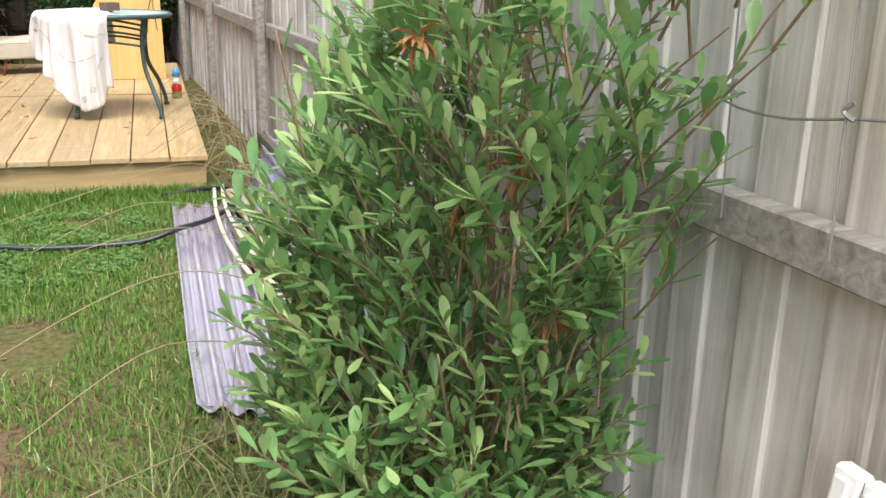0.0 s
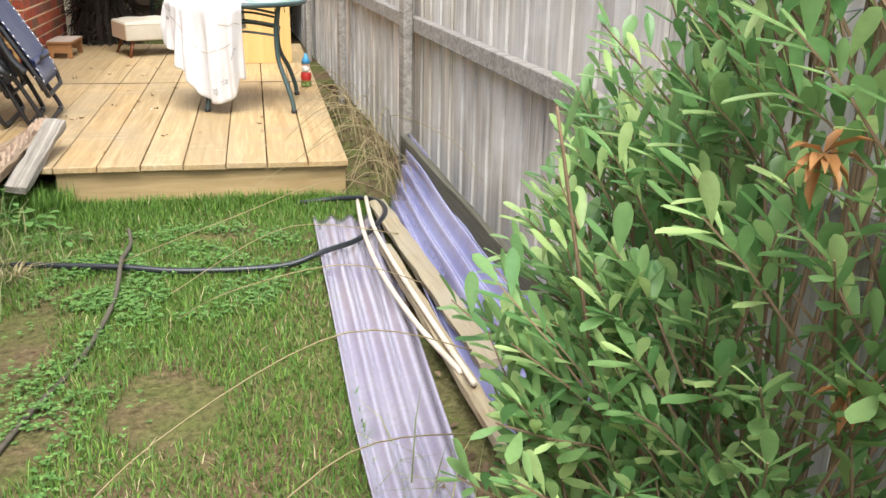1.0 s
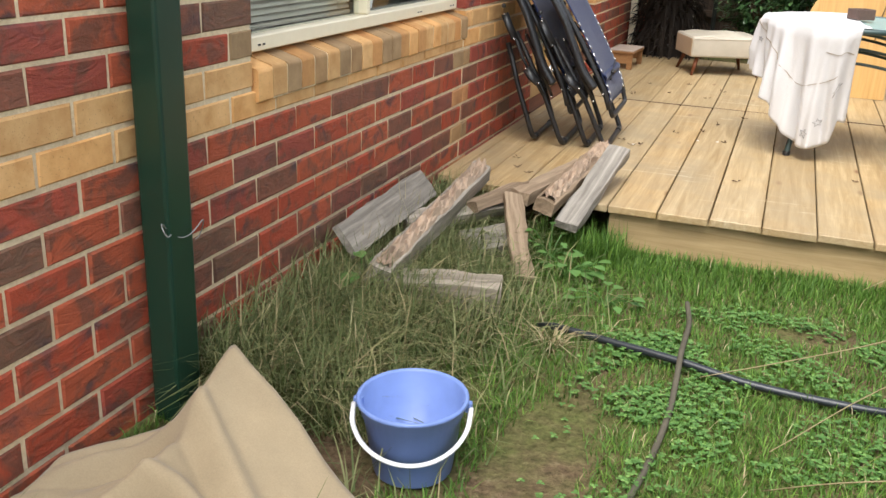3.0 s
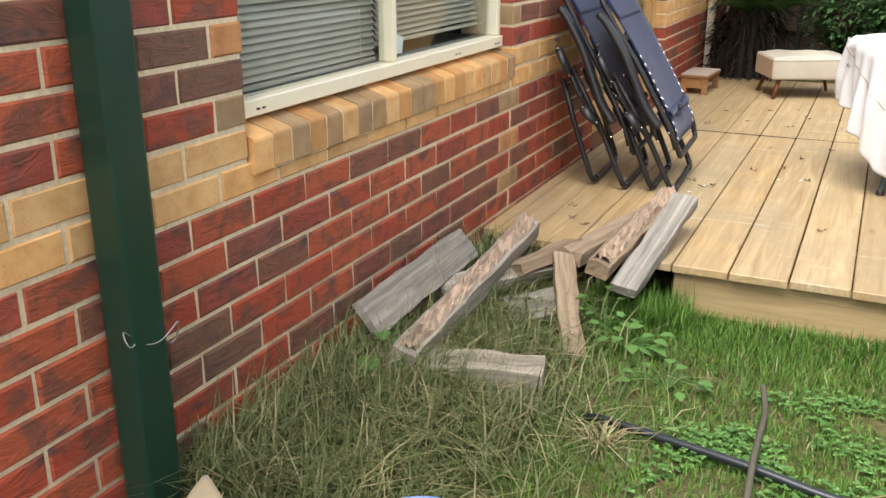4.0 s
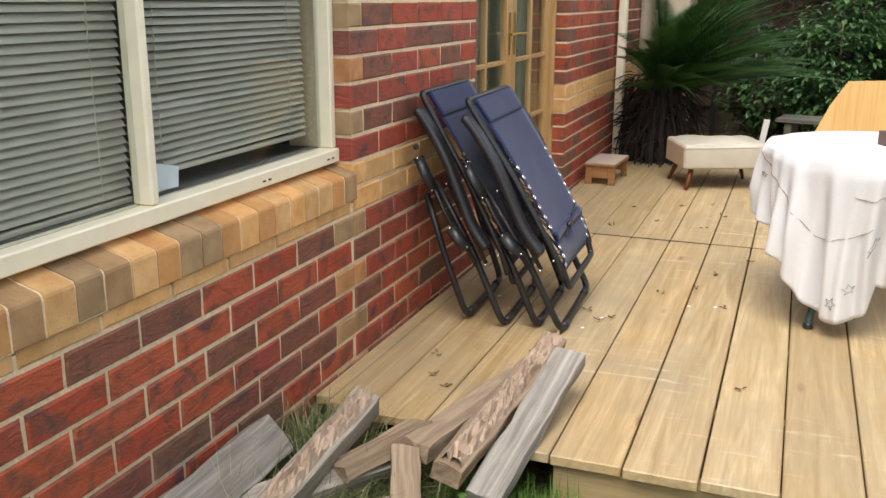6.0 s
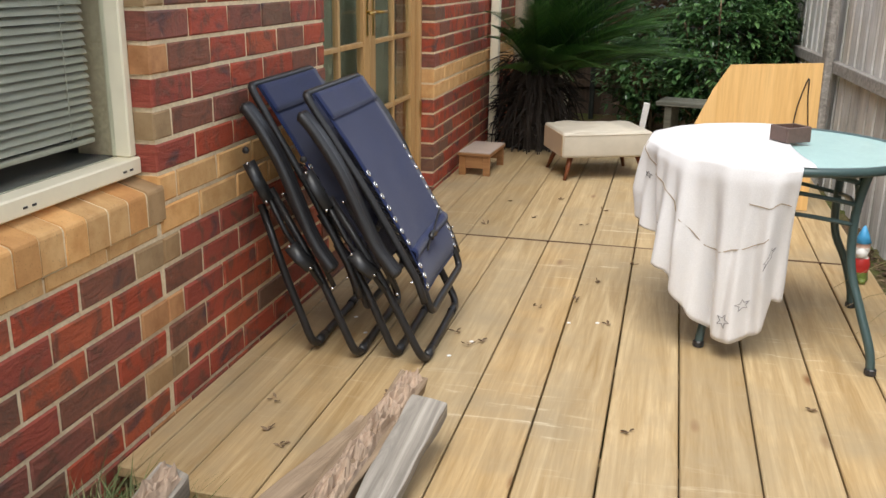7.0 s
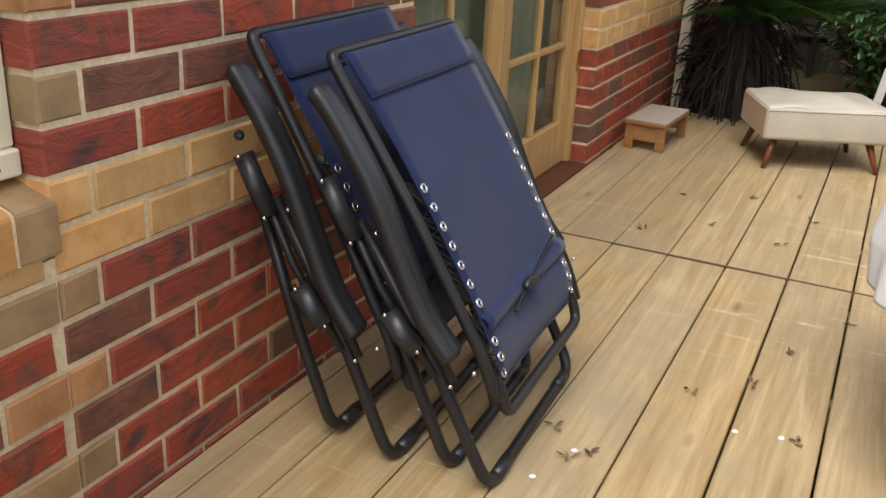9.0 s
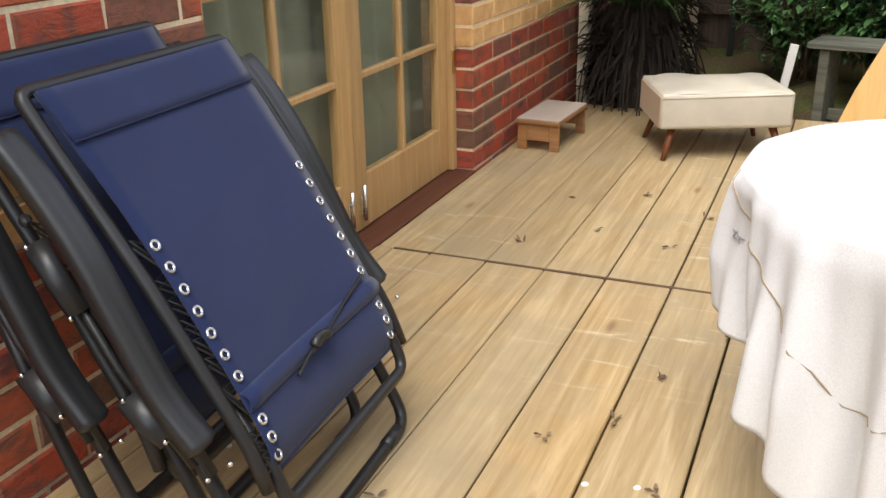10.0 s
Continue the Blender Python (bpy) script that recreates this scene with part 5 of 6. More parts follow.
def build_hessian():
    """A stiff sheet pulled up to a corner, with hard folds towards the lawn."""
    apex, right, left = Vector((0.295, -1.97, 0.13)), Vector((0.815, -2.20, -0.14)), Vector((0.04, -2.27, -0.07))

    def f(u, v):
        if u < 0.42:
            k = u / 0.42
            top = Vector((left.x + (apex.x - left.x) * k, left.y + (apex.y - left.y) * k, left.z + (apex.z - left.z) * k ** 3.5))
        else:
            top = apex.lerp(right, (u - 0.42) / 0.58)
        low = Vector((0.01 + 0.79 * u, -2.9 + 0.12 * math.sin(u * 5), -0.16))
        q = top.lerp(low, v ** 0.9)
        sag = -0.015 * math.sin(math.pi * v) * math.exp(-((u - 0.72) / 0.25) ** 2)
        notch = -0.004 * math.exp(-((u - 0.27 - 0.06 * v) / 0.045) ** 2) * math.exp(-((v - 0.12) / 0.16) ** 2)
        roll = 0.030 * math.exp(-((v - 0.20 - 0.22 * (u - 0.5)) / 0.035) ** 2) - 0.02 * math.exp(-((v - 0.27 - 0.25 * (u - 0.5)) / 0.04) ** 2)
        roll2 = 0.045 * math.exp(-((v - 0.42 + 0.4 * (u - 0.4)) / 0.035) ** 2) - 0.04 * math.exp(-((v - 0.49 + 0.4 * (u - 0.4)) / 0.05) ** 2)
        fine = 0.012 * noise.noise(Vector((u * 6, v * 7, 0))) + 0.004 * noise.noise(Vector((u * 19, v * 21, 3)))
        z = q.z + sag + notch + (roll + roll2) * min(1, 6 * u, 6 * (1 - u)) + fine
        return Vector((q.x + 0.02 * noise.noise(Vector((u * 4, v * 4, 7))), q.y + 0.3 * roll, max(z, ground_z(q.x, q.y) + 0.02)))
    bm = grid(70, 90, f)
    ob = part("hessian_sheet", thicken(bm, 0.004), M["hessian"], None, soft=True)
    tagged(ob, "crumpled tan hessian sheet heaped in the long grass", "cloth")


build_hessian()


def ground_line(pts, r, lift=0.0):
    return [Vector((x, y, ground_z(x, y) + r + lift + dz)) for x, y, dz in pts]


hose = [(0.772, -0.92, 0.0), (0.833, -0.949, 0.02), (1.007, -0.98, 0.022), (1.237, -1.026, 0.028), (1.446, -1.067, 0.02), (1.719, -1.091, 0.018), (1.884, -1.074, 0.02), (2.018, -1.027, 0.05), (2.171, -0.917, 0.06), (2.301, -0.684, 0.07), (2.332, -0.492, 0.065), (2.286, -0.312, 0.05), (2.152, -0.211, 0.03), (2.018, -0.177, 0.01), (1.946, -0.16, 0.0)]
tagged(part("poly_pipe", tube(rounded(ground_line(hose, 0.0125), 6), 0.0125, 8), M["poly_pipe"], None, soft=True), "black polythene water pipe lying across the lawn", "pipe")
runner = [(1.204, -0.535, 0.03), (1.228, -0.677, 0.015), (1.233, -0.868, 0.035), (1.237, -1.026, 0.058), (1.243, -1.183, 0.03), (1.245, -1.355, 0.012), (1.23, -1.613, 0.008), (1.194, -1.853, 0.0), (1.112, -2.19, 0.004), (1.05, -2.573, 0.0), (1.029, -3.051, 0.0)]
tagged(part("garden_hose", tube(rounded(ground_line(runner, 0.009), 6), 0.009, 8), M["vine"], None, soft=True), "thin weathered brown hose half sunk in grass", "hose")


def build_sheets():
    def clear(u, v):
        y = -0.52 - 2.24 * v
        x0 = 2.005 - 0.005 * v + 0.03 * max(0, v - 0.8)
        w = 0.30 - 0.05 * v
        x = x0 + w * u
        k = u * 3.6
        return Vector((x, y - 0.10 * u * v, ground_z(x, y) + 0.030 + 0.012 * math.cos(2 * math.pi * k) + 0.008 * noise.noise(Vector((x * 3, y * 2, 1)))))
    ob = part("clear_roof_sheet", thicken(grid(64, 40, clear), 0.0022), M["old_sheet"], None, soft=True)
    tagged(ob, "dusty clear corrugated plastic sheet lying on the lawn", "sheet", "corrugated sheets")

    def violet(u, v):
        y0, y1 = -0.45 + 0.55 * u, -2.86 + 0.2 * u
        y = y0 + (y1 - y0) * v
        left = 2.345 + 0.01 * v
        right = fence_x(y) - 0.075 - 0.03 * v
        x = left + (right - left) * u
        lift = 0.035 + (0.24 - 0.14 * v) * u ** 1.3
        k = u * 5.0
        wob = 0.012 * noise.noise(Vector((u * 3, v * 5, 2)))
        return Vector((x, y + 0.02 * noise.noise(Vector((u * 25, 0, 0))) * (v < 0.03), ground_z(x, y) + lift + 0.019 * math.cos(2 * math.pi * k) + wob))
    ob = part("violet_roof_sheet", thicken(grid(110, 40, violet), 0.0022), M["corrugated"], None, soft=True)
    tagged(ob, "violet-tinted corrugated plastic sheet leaning on the fence foot", "sheet", "corrugated sheets")
    plank("timber_batten", "long pale timber batten between the plastic sheets", (2.311, -0.397, -0.115), (2.435, -2.151, -0.105), 0.075, 0.03, M["batten"], 8, seed=21, rough=0.006, segs=24, group="battens on the sheets")
    plank("timber_batten", "narrow mossy timber batten on the clear sheet", (2.27, -0.991, -0.125), (2.368, -2.678, -0.115), 0.05, 0.025, M["batten"], -4, seed=22, rough=0.006, segs=24, group="battens on the sheets")
    for i, pts in enumerate(([(2.219, -0.419), (2.198, -0.869), (2.208, -1.346), (2.26, -1.822), (2.332, -2.202)], [(2.26, -0.408), (2.244, -0.82), (2.265, -1.296), (2.311, -1.868), (2.347, -2.297)])):
        line = rounded([Vector((x, y, ground_z(x, y) + 0.085 + 0.012 * i)) for x, y in pts], 6)
        tagged(part("conduit", tube(line, 0.0095, 8), M["pvc"], None, soft=True), "bent cream plastic conduit lying on timber battens", "conduit", "conduits on the battens")
    plank("kick_board", "dark damp board along the foot of the fence", (fence_x(0.1) - 0.10, 0.12, 0.02), (fence_x(-3.0) - 0.10, -3.0, -0.05), 0.03, 0.16, M["dark_timber"], 0, seed=24, segs=20, group="battens on the sheets")


M["batten"] = wood_mat("pale_batten", (0.44, 0.37, 0.24), (0.25, 0.20, 0.125), axis=0, rough=0.85, grey=(0.30, 0.28, 0.22), bump=0.5)
build_sheets()

# ---------------------------------------------------------------- fence wire and the white frame


def build_wire():
    w = thing("wire_mesh", "sagging galvanised wire mesh hung on the fence", "wire mesh")
    for i, z in enumerate((0.86, 1.02, 1.18, 1.36)):
        pts = [Vector((fence_x(y) - 0.075 - 0.02 * math.sin(y * 3), y, z + 0.018 * math.sin(y * 5 + i) + 0.012 * math.sin(y * 13))) for y in np.linspace(-4.9, -2.9, 20)]
        part("strand", tube(rounded(pts, 2), 0.0021, 5), M["wire"], w)
    for y in np.arange(-4.85, -2.95, 0.23):
        x = fence_x(y) - 0.08
        part("strand", tube([(x, float(y), 0.66), (x - 0.004, float(y) + 0.01, 1.0), (x, float(y) - 0.006, 1.42)], 0.0019, 5), M["wire"], w)
        for z in (0.86, 1.02, 1.18, 1.36):
            part("knot", tube(rounded([(x, float(y) - 0.008, z - 0.010), (x - 0.006, float(y) + 0.006, z), (x, float(y) - 0.004, z + 0.012)], 3), 0.0042, 5), M["wire"], w)
    f = thing("picture_frame", "chipped white moulded frame leaning on the fence", "frame", pose(fence_x(-4.4) - 0.14, -4.72, -0.17, 0, 9, 3))
    for y0, y1, z0, z1 in ((0, 0.05, 0, 0.58), (0.43, 0.48, 0, 0.58), (0.051, 0.429, 0.53, 0.58), (0.051, 0.429, 0, 0.05)):
        part("moulding", box(-0.03, 0.0, y0, y1, z0, z1, 0.006), M["white_paint"], f)
        part("moulding", box(-0.038, -0.031, y0 + 0.012, max(y0 + 0.03, y1 - 0.012), z0 + 0.012, max(z0 + 0.03, z1 - 0.012), 0.003), M["white_paint"], f)
    part("backing", box(-0.012, -0.006, 0.051, 0.429, 0.051, 0.529), M["dark_room"], f)


build_wire()

# ---------------------------------------------------------------- leaves and plants


class Leaves:
    """Gathers many small leaves into one mesh."""

    def __init__(self):
        self.v, self.f = [], []

    def leaf(self, p, d, up, L, W, cup=0.12, bend=0.15):
        d = d.normalized()
        s = d.cross(up)
        if s.length < 1e-3:
            s = d.orthogonal()
        s.normalize()
        n = s.cross(d)
        k = len(self.v)
        a, b, c = p + d * L * 0.38 - n * bend * L * 0.1, p + d * L * 0.75 - n * bend * L * 0.45, p + d * L - n * bend * L
        self.v += [p, a + s * W * 0.5 + n * cup * W, a - n * 0.02 * W, a - s * W * 0.5 + n * cup * W, b + s * W * 0.36 + n * cup * W, b, b - s * W * 0.36 + n * cup * W, c]
        self.f += [(k, k + 2, k + 1), (k, k + 3, k + 2), (k + 1, k + 2, k + 5, k + 4), (k + 2, k + 3, k + 6, k + 5), (k + 4, k + 5, k + 7), (k + 5, k + 6, k + 7)]

    def paddle(self, p, d, up, L, W, cup=0.12, bend=0.1):
        """A leaf that widens from a narrow foot to a blunt, rounded tip."""
        d = d.normalized()
        s = d.cross(up)
        if s.length < 1e-3:
            s = d.orthogonal()
        s.normalize()
        n = s.cross(d)
        k = len(self.v)
        self.v.append(p)
        for u, w in ((0.30, 0.27), (0.58, 0.48), (0.80, 0.47), (0.95, 0.25)):
            c = p + d * L * u - n * bend * L * u * u
            self.v += [c + s * W * w + n * cup * W, c, c - s * W * w + n * cup * W]
        self.v.append(p + d * L - n * bend * L)
        self.f += [(k, k + 2, k + 1), (k, k + 3, k + 2), (k + 10, k + 11, k + 13), (k + 11, k + 12, k + 13)]
        for r in (k + 1, k + 4, k + 7):
            self.f += [(r, r + 1, r + 4, r + 3), (r + 1, r + 2, r + 5, r + 4)]

    def blade(self, p, d, L, W, bend):
        s = Vector((-d.y, d.x, 0))
        s = s.normalized() * W * 0.5 if s.length > 1e-4 else Vector((W * 0.5, 0, 0))
        k = len(self.v)
        m = p + d * L * 0.55
        e = p + d * L + Vector((d.x, d.y, 0)) * bend * L * 0.8 - Vector((0, 0, abs(bend) * L * 0.45))
        self.v += [p - s, p + s, m + s * 0.8, m - s * 0.8, e]
        self.f += [(k, k + 1, k + 2, k + 3), (k + 3, k + 2, k + 4)]

    def mesh(self, name, mat):
        me = stuff_mesh(name, [tuple(v) for v in self.v], self.f, mat)
        return smooth(me)


def build_bush():
    rnd = random.Random(3)
    base = Vector((2.56, -3.38, -0.2))
    bush = thing("shrub", "tall leafy green shrub with dead brown tips by the fence", "shrub", pose(*base))
    twigs = bmesh.new()
    leaves, dead = Leaves(), Leaves()
    n = 0
    C = Vector((-0.02, -0.02, 0.82))
    R = Vector((0.46, 0.57, 1.05))
    shoots = []
    for i in range(22):
        a = rnd.uniform(0, 2 * math.pi)
        h = rnd.uniform(0.55, 1.85)
        rad = rnd.uniform(0.15, 1.0) ** 0.6 * math.sqrt(max(0.05, 1 - ((h - C.z) / R.z) ** 2)) if abs(h - C.z) < R.z else 0.1
        tip = Vector((C.x + R.x * rad * math.cos(a), C.y + R.y * rad * math.sin(a), h))
        foot = Vector((rnd.uniform(-0.09, 0.09), rnd.uniform(-0.09, 0.09), 0.0))
        mid = foot.lerp(tip, 0.5) + Vector((tip.x * 0.15, tip.y * 0.15, 0.05))
        line = rounded([foot, mid, tip], 6)
        part("stem", tube(line, 0.006, 5, taper=(1.0, 0.35)), M["twig"], bush, soft=True)
        shoots.append((line, 3, 1.0))
    # side twigs all through the crown
    for i in range(1400):
        z = 0.10 + 1.76 * rnd.random() ** 1.25
        a = rnd.uniform(0, 2 * math.pi)
        k = rnd.uniform(0.25, 1.0) ** 0.5
        s = math.sqrt(max(0.12, 1 - ((z - C.z) / R.z) ** 2))
        s *= 0.80 + 0.34 * noise.noise(Vector((math.cos(a) * 1.6, math.sin(a) * 1.6, z * 2.1)))
        lean = max(0.0, z - 0.65)
        p = Vector((C.x + 0.26 * lean + (R.x - 0.22 * lean) * k * s * math.cos(a), C.y - 0.38 * lean + R.y * k * s * math.sin(a), z))
        if base.x + p.x > fence_x(base.y + p.y) - 0.13 or rnd.random() < 0.75 * (z - 0.95):
            continue
        out = Vector((math.cos(a), math.sin(a), rnd.uniform(0.9, 2.6))).normalized()
        out += Vector((rnd.uniform(-0.5, 0.5), rnd.uniform(-0.5, 0.5), 0))
        L = rnd.uniform(0.10, 0.24)
        line = [p - out.normalized() * 0.04, p + out.normalized() * L * 0.5 + Vector((0, 0, 0.008)), p + out.normalized() * L]
        tube(line, 0.0026, 4, twigs, taper=(1.0, 0.5))
        shoots.append((line, 9, 1.0))
    for line, count, size in shoots:
        brown = rnd.random() < 0.003 and line[0].x > 0.0
        d0 = (line[-1] - line[0]).normalized()
        for j in range(count + 3):
            t = 0.18 + 0.82 * (j + rnd.random() * 0.6) / (count + 3)
            k = min(t, 0.999) * (len(line) - 1)
            p = line[int(k)].lerp(line[int(k) + 1], k - int(k))
            a = j * 2.4 + rnd.uniform(-0.4, 0.4)
            side = d0.orthogonal().normalized()
            side.rotate(Matrix.Rotation(a, 3, d0))
            d = (side * rnd.uniform(0.5, 0.95) + d0 * rnd.uniform(0.6, 1.4))
            w = base + p
            if w.x + 0.06 > fence_x(w.y) - 0.06:
                continue
            L = rnd.uniform(0.042, 0.076)
            (dead if brown else leaves).paddle(p, d, Vector((0, 0, 1)), L, L * rnd.uniform(0.29, 0.37), 0.12, rnd.uniform(-0.10, 0.14))
    # a few knots of dead leaves among the green
    for q in (Vector((-0.06, -0.40, 0.92)), Vector((0.00, -0.42, 0.66)), Vector((-0.22, -0.36, 1.12)), Vector((-0.14, -0.38, 0.86))):
        for j in range(14):
            d = Vector((rnd.uniform(-1, 1), rnd.uniform(-1, 0.4), rnd.uniform(-0.8, 0.8)))
            dead.leaf(q, d, Vector((0, 0, 1)), rnd.uniform(0.04, 0.06), rnd.uniform(0.010, 0.016), 0.3, 0.3)
    t = part("twig_tangle", twigs, M["twig"], bush)
    t["kind"] = "stuff"
    for nm, L, mat in (("foliage", leaves, "bush_leaf"), ("dead_foliage", dead, "bush_dead")):
        ob = part(nm, L.mesh(nm, M[mat]), None, bush)
        ob["kind"] = "stuff"


build_bush()


def build_palm():
    rnd = random.Random(11)
    palm = thing("cycad_palm", "broad dark green cycad palm with a shaggy trunk by the deck", "palm", pose(0.36, 5.0, -0.2))
    tr = lathe([(0.20, 0.0), (0.23, 0.12), (0.22, 0.35), (0.20, 0.65), (0.13, 0.84), (0.0, 0.88)], 14)
    rough_up(tr, 0.03, 9.0)
    part("trunk", tr, M["palm_trunk"], palm)
    husk = Leaves()
    for i in range(900):
        a, z = rnd.uniform(0, 2 * math.pi), rnd.uniform(0.02, 0.86)
        p = Vector((0.20 * math.cos(a), 0.20 * math.sin(a), z))
        husk.leaf(p, Vector((math.cos(a), math.sin(a), rnd.uniform(-1.2, 0.6))), Vector((0, 0, 1)), rnd.uniform(0.08, 0.22), 0.022, 0.3, 0.3)
    part("husk", husk.mesh("husk", M["palm_trunk"]), None, palm)
    for i in range(96):
        a = -2.0 + 3.9 * ((i * 0.618) % 1.0) + rnd.uniform(-0.1, 0.1)
        rise = rnd.uniform(0.42, 1.52)
        L = rnd.uniform(1.05, 1.4)
        if math.cos(a) < -0.2:
            L *= 0.55
            rise = max(rise, 1.15)
        if math.sin(a) > 0.5:
            L *= 0.85
        d = Vector((math.cos(a), math.sin(a), 0))
        pts = []
        for k in range(13):
            t = k / 12
            ang = rise - 1.15 * t * t
            pts.append(Vector((0, 0, 0.64)) + d * L * t * math.cos(rise * 0.93 - 0.32 * t) + Vector((0, 0, L * t * math.sin(rise) - 0.33 * L * t * t)))
        frond = Leaves()
        for k in range(66):
            t = 0.10 + 0.89 * k / 65
            q = t * 12
            p = pts[int(q)].lerp(pts[min(12, int(q) + 1)], q - int(q))
            fw = (pts[min(12, int(q) + 1)] - pts[int(q)]).normalized()
            s = fw.cross(Vector((0, 0, 1))).normalized()
            ll = 0.15 * math.sin(math.pi * min(1, 0.12 + t * 0.93)) + 0.03
            for sg in (-1, 1):
                frond.blade(p, (s * sg * 0.85 + fw * 0.7 + Vector((0, 0, 0.32))).normalized(), ll, 0.0075, 0.05)
        me = frond.mesh("frond", M["palm"])
        fr = part("frond", me, None, palm)
        part("rachis", tube(pts, 0.006, 5, taper=(1, 0.3)), M["palm"], fr)
    for i in range(34):
        a = rnd.uniform(-2.6, 0.3)
        d = Vector((math.cos(a), math.sin(a), 0))
        w, h = rnd.uniform(0.6, 1.0), rnd.uniform(0.75, 1.35)
        pts = [Vector((0, 0, 0.50)) + d * 0.10, Vector((0, 0, 0.56 * h)) + d * 0.24 * w, Vector((0, 0, 0.34 * h)) + d * 0.38 * w, Vector((0, 0, 0.05)) + d * 0.42 * w]
        part("dead_frond", tube(rounded(pts, 4), 0.008, 5, taper=(1, 0.4)), M["palm_trunk"], palm, soft=True)


build_palm()


def leafy_mass(name, label, category, center, radii, n, size, mat, seed, twig=True, grow=(0, 0, 1)):
    rnd = random.Random(seed)
    ob = thing(name, label, category, pose(*center))
    L = Leaves()
    for i in range(14):
        a = rnd.uniform(0, 2 * math.pi)
        tip = Vector((radii[0] * 0.7 * math.cos(a), radii[1] * 0.7 * math.sin(a), rnd.uniform(0.4, 1.7) * radii[2]))
        part("stem", tube(rounded([(rnd.uniform(-0.1, 0.1), rnd.uniform(-0.1, 0.1), 0), tip * 0.5 + Vector((0, 0, 0.08)), tip], 4), 0.014, 5, taper=(1, 0.3)), M["twig"], ob, soft=True)
    for i in range(n):
        u, a, k = rnd.uniform(-1, 1), rnd.uniform(0, 2 * math.pi), rnd.uniform(0.45, 1.0) ** 0.5
        s = math.sqrt(1 - u * u)
        q = Vector((s * math.cos(a), s * math.sin(a), u))
        bumpy = 0.78 + 0.42 * noise.noise(q * 2.3 + Vector((seed, 0, 0)))
        p = Vector((q.x * radii[0], q.y * radii[1], radii[2] + q.z * radii[2])) * 1.0
        p = Vector((p.x * k * bumpy, p.y * k * bumpy, radii[2] + q.z * radii[2] * k * bumpy))
        d = Vector((q.x + rnd.uniform(-0.8, 0.8), q.y + rnd.uniform(-0.8, 0.8), rnd.uniform(-0.7, 0.7)))
        l = size * rnd.uniform(0.7, 1.2)
        L.leaf(p, d, Vector((0, 0, 1)), l, l * rnd.uniform(0.4, 0.55), 0.12, 0.25)
    lv = part("leaves", L.mesh("leaves", mat), None, ob)
    lv["kind"] = "stuff"
    return ob


leafy_mass("hedge_shrub", "dense glossy dark green camellia shrub behind the deck", "shrub", (1.65, 6.05, -0.2), (0.55, 0.45, 0.78), 5200, 0.075, M["hedge"], 5)
leafy_mass("hedge_shrub", "dense glossy dark green camellia shrub behind the deck", "shrub", (1.1, 6.8, -0.2), (0.45, 0.5, 0.62), 3200, 0.07, M["hedge"], 6)
leafy_mass("hedge_shrub", "dense dark green camellia shrub against the fence", "shrub", (2.07, 6.5, -0.2), (0.28, 0.6, 0.85), 3200, 0.07, M["hedge"], 8)
leafy_mass("hedge_shrub", "leafy green tree crown beyond the back fence", "tree", (0.34, 10, -0.2), (1.5, 0.9, 1.4), 3600, 0.12, M["bush_leaf"], 9)


def build_climber():
    rnd = random.Random(14)
    cl = thing("dry_climber", "tangle of dry brown climber stems over the back fence", "climber", pose(1.27, 7.72, 0.92))
    for i in range(90):
        p = Vector((rnd.uniform(-0.6, 0.7), rnd.uniform(-0.12, 0.12), rnd.uniform(-0.5, 0.35)))
        pts = [p]
        for k in range(4):
            p = p + Vector((rnd.uniform(-0.2, 0.2), rnd.uniform(-0.06, 0.06), rnd.uniform(-0.16, 0.13)))
            pts.append(p)
        part("stem", tube(rounded(pts, 3), 0.0045, 4), M["twig"], cl)


build_climber()

# ---------------------------------------------------------------- grass, weeds, litter


def bare(x, y):
    """Where the lawn is thin."""
    b = 0.0
    for cx, cy, rx, ry in ((0.978, -1.764, 0.16, 0.55), (1.081, -2.238, 0.20, 0.35), (0.669, -1.457, 0.10, 0.12), (1.493, -2.131, 0.20, 0.28), (1.112, -2.954, 0.35, 0.4), (1.627, -0.599, 0.16, 0.08), (1.369, -2.85, 0.25, 0.3), (2.347, 0.807, 0.2, 1.2)):
        b = max(b, 1.0 - ((x - cx) / rx) ** 2 - ((y - cy) / ry) ** 2)
    return max(0.0, min(1.0, b * 1.8 + 0.5 * noise.noise(Vector((x * 6, y * 6, 4.0)))))


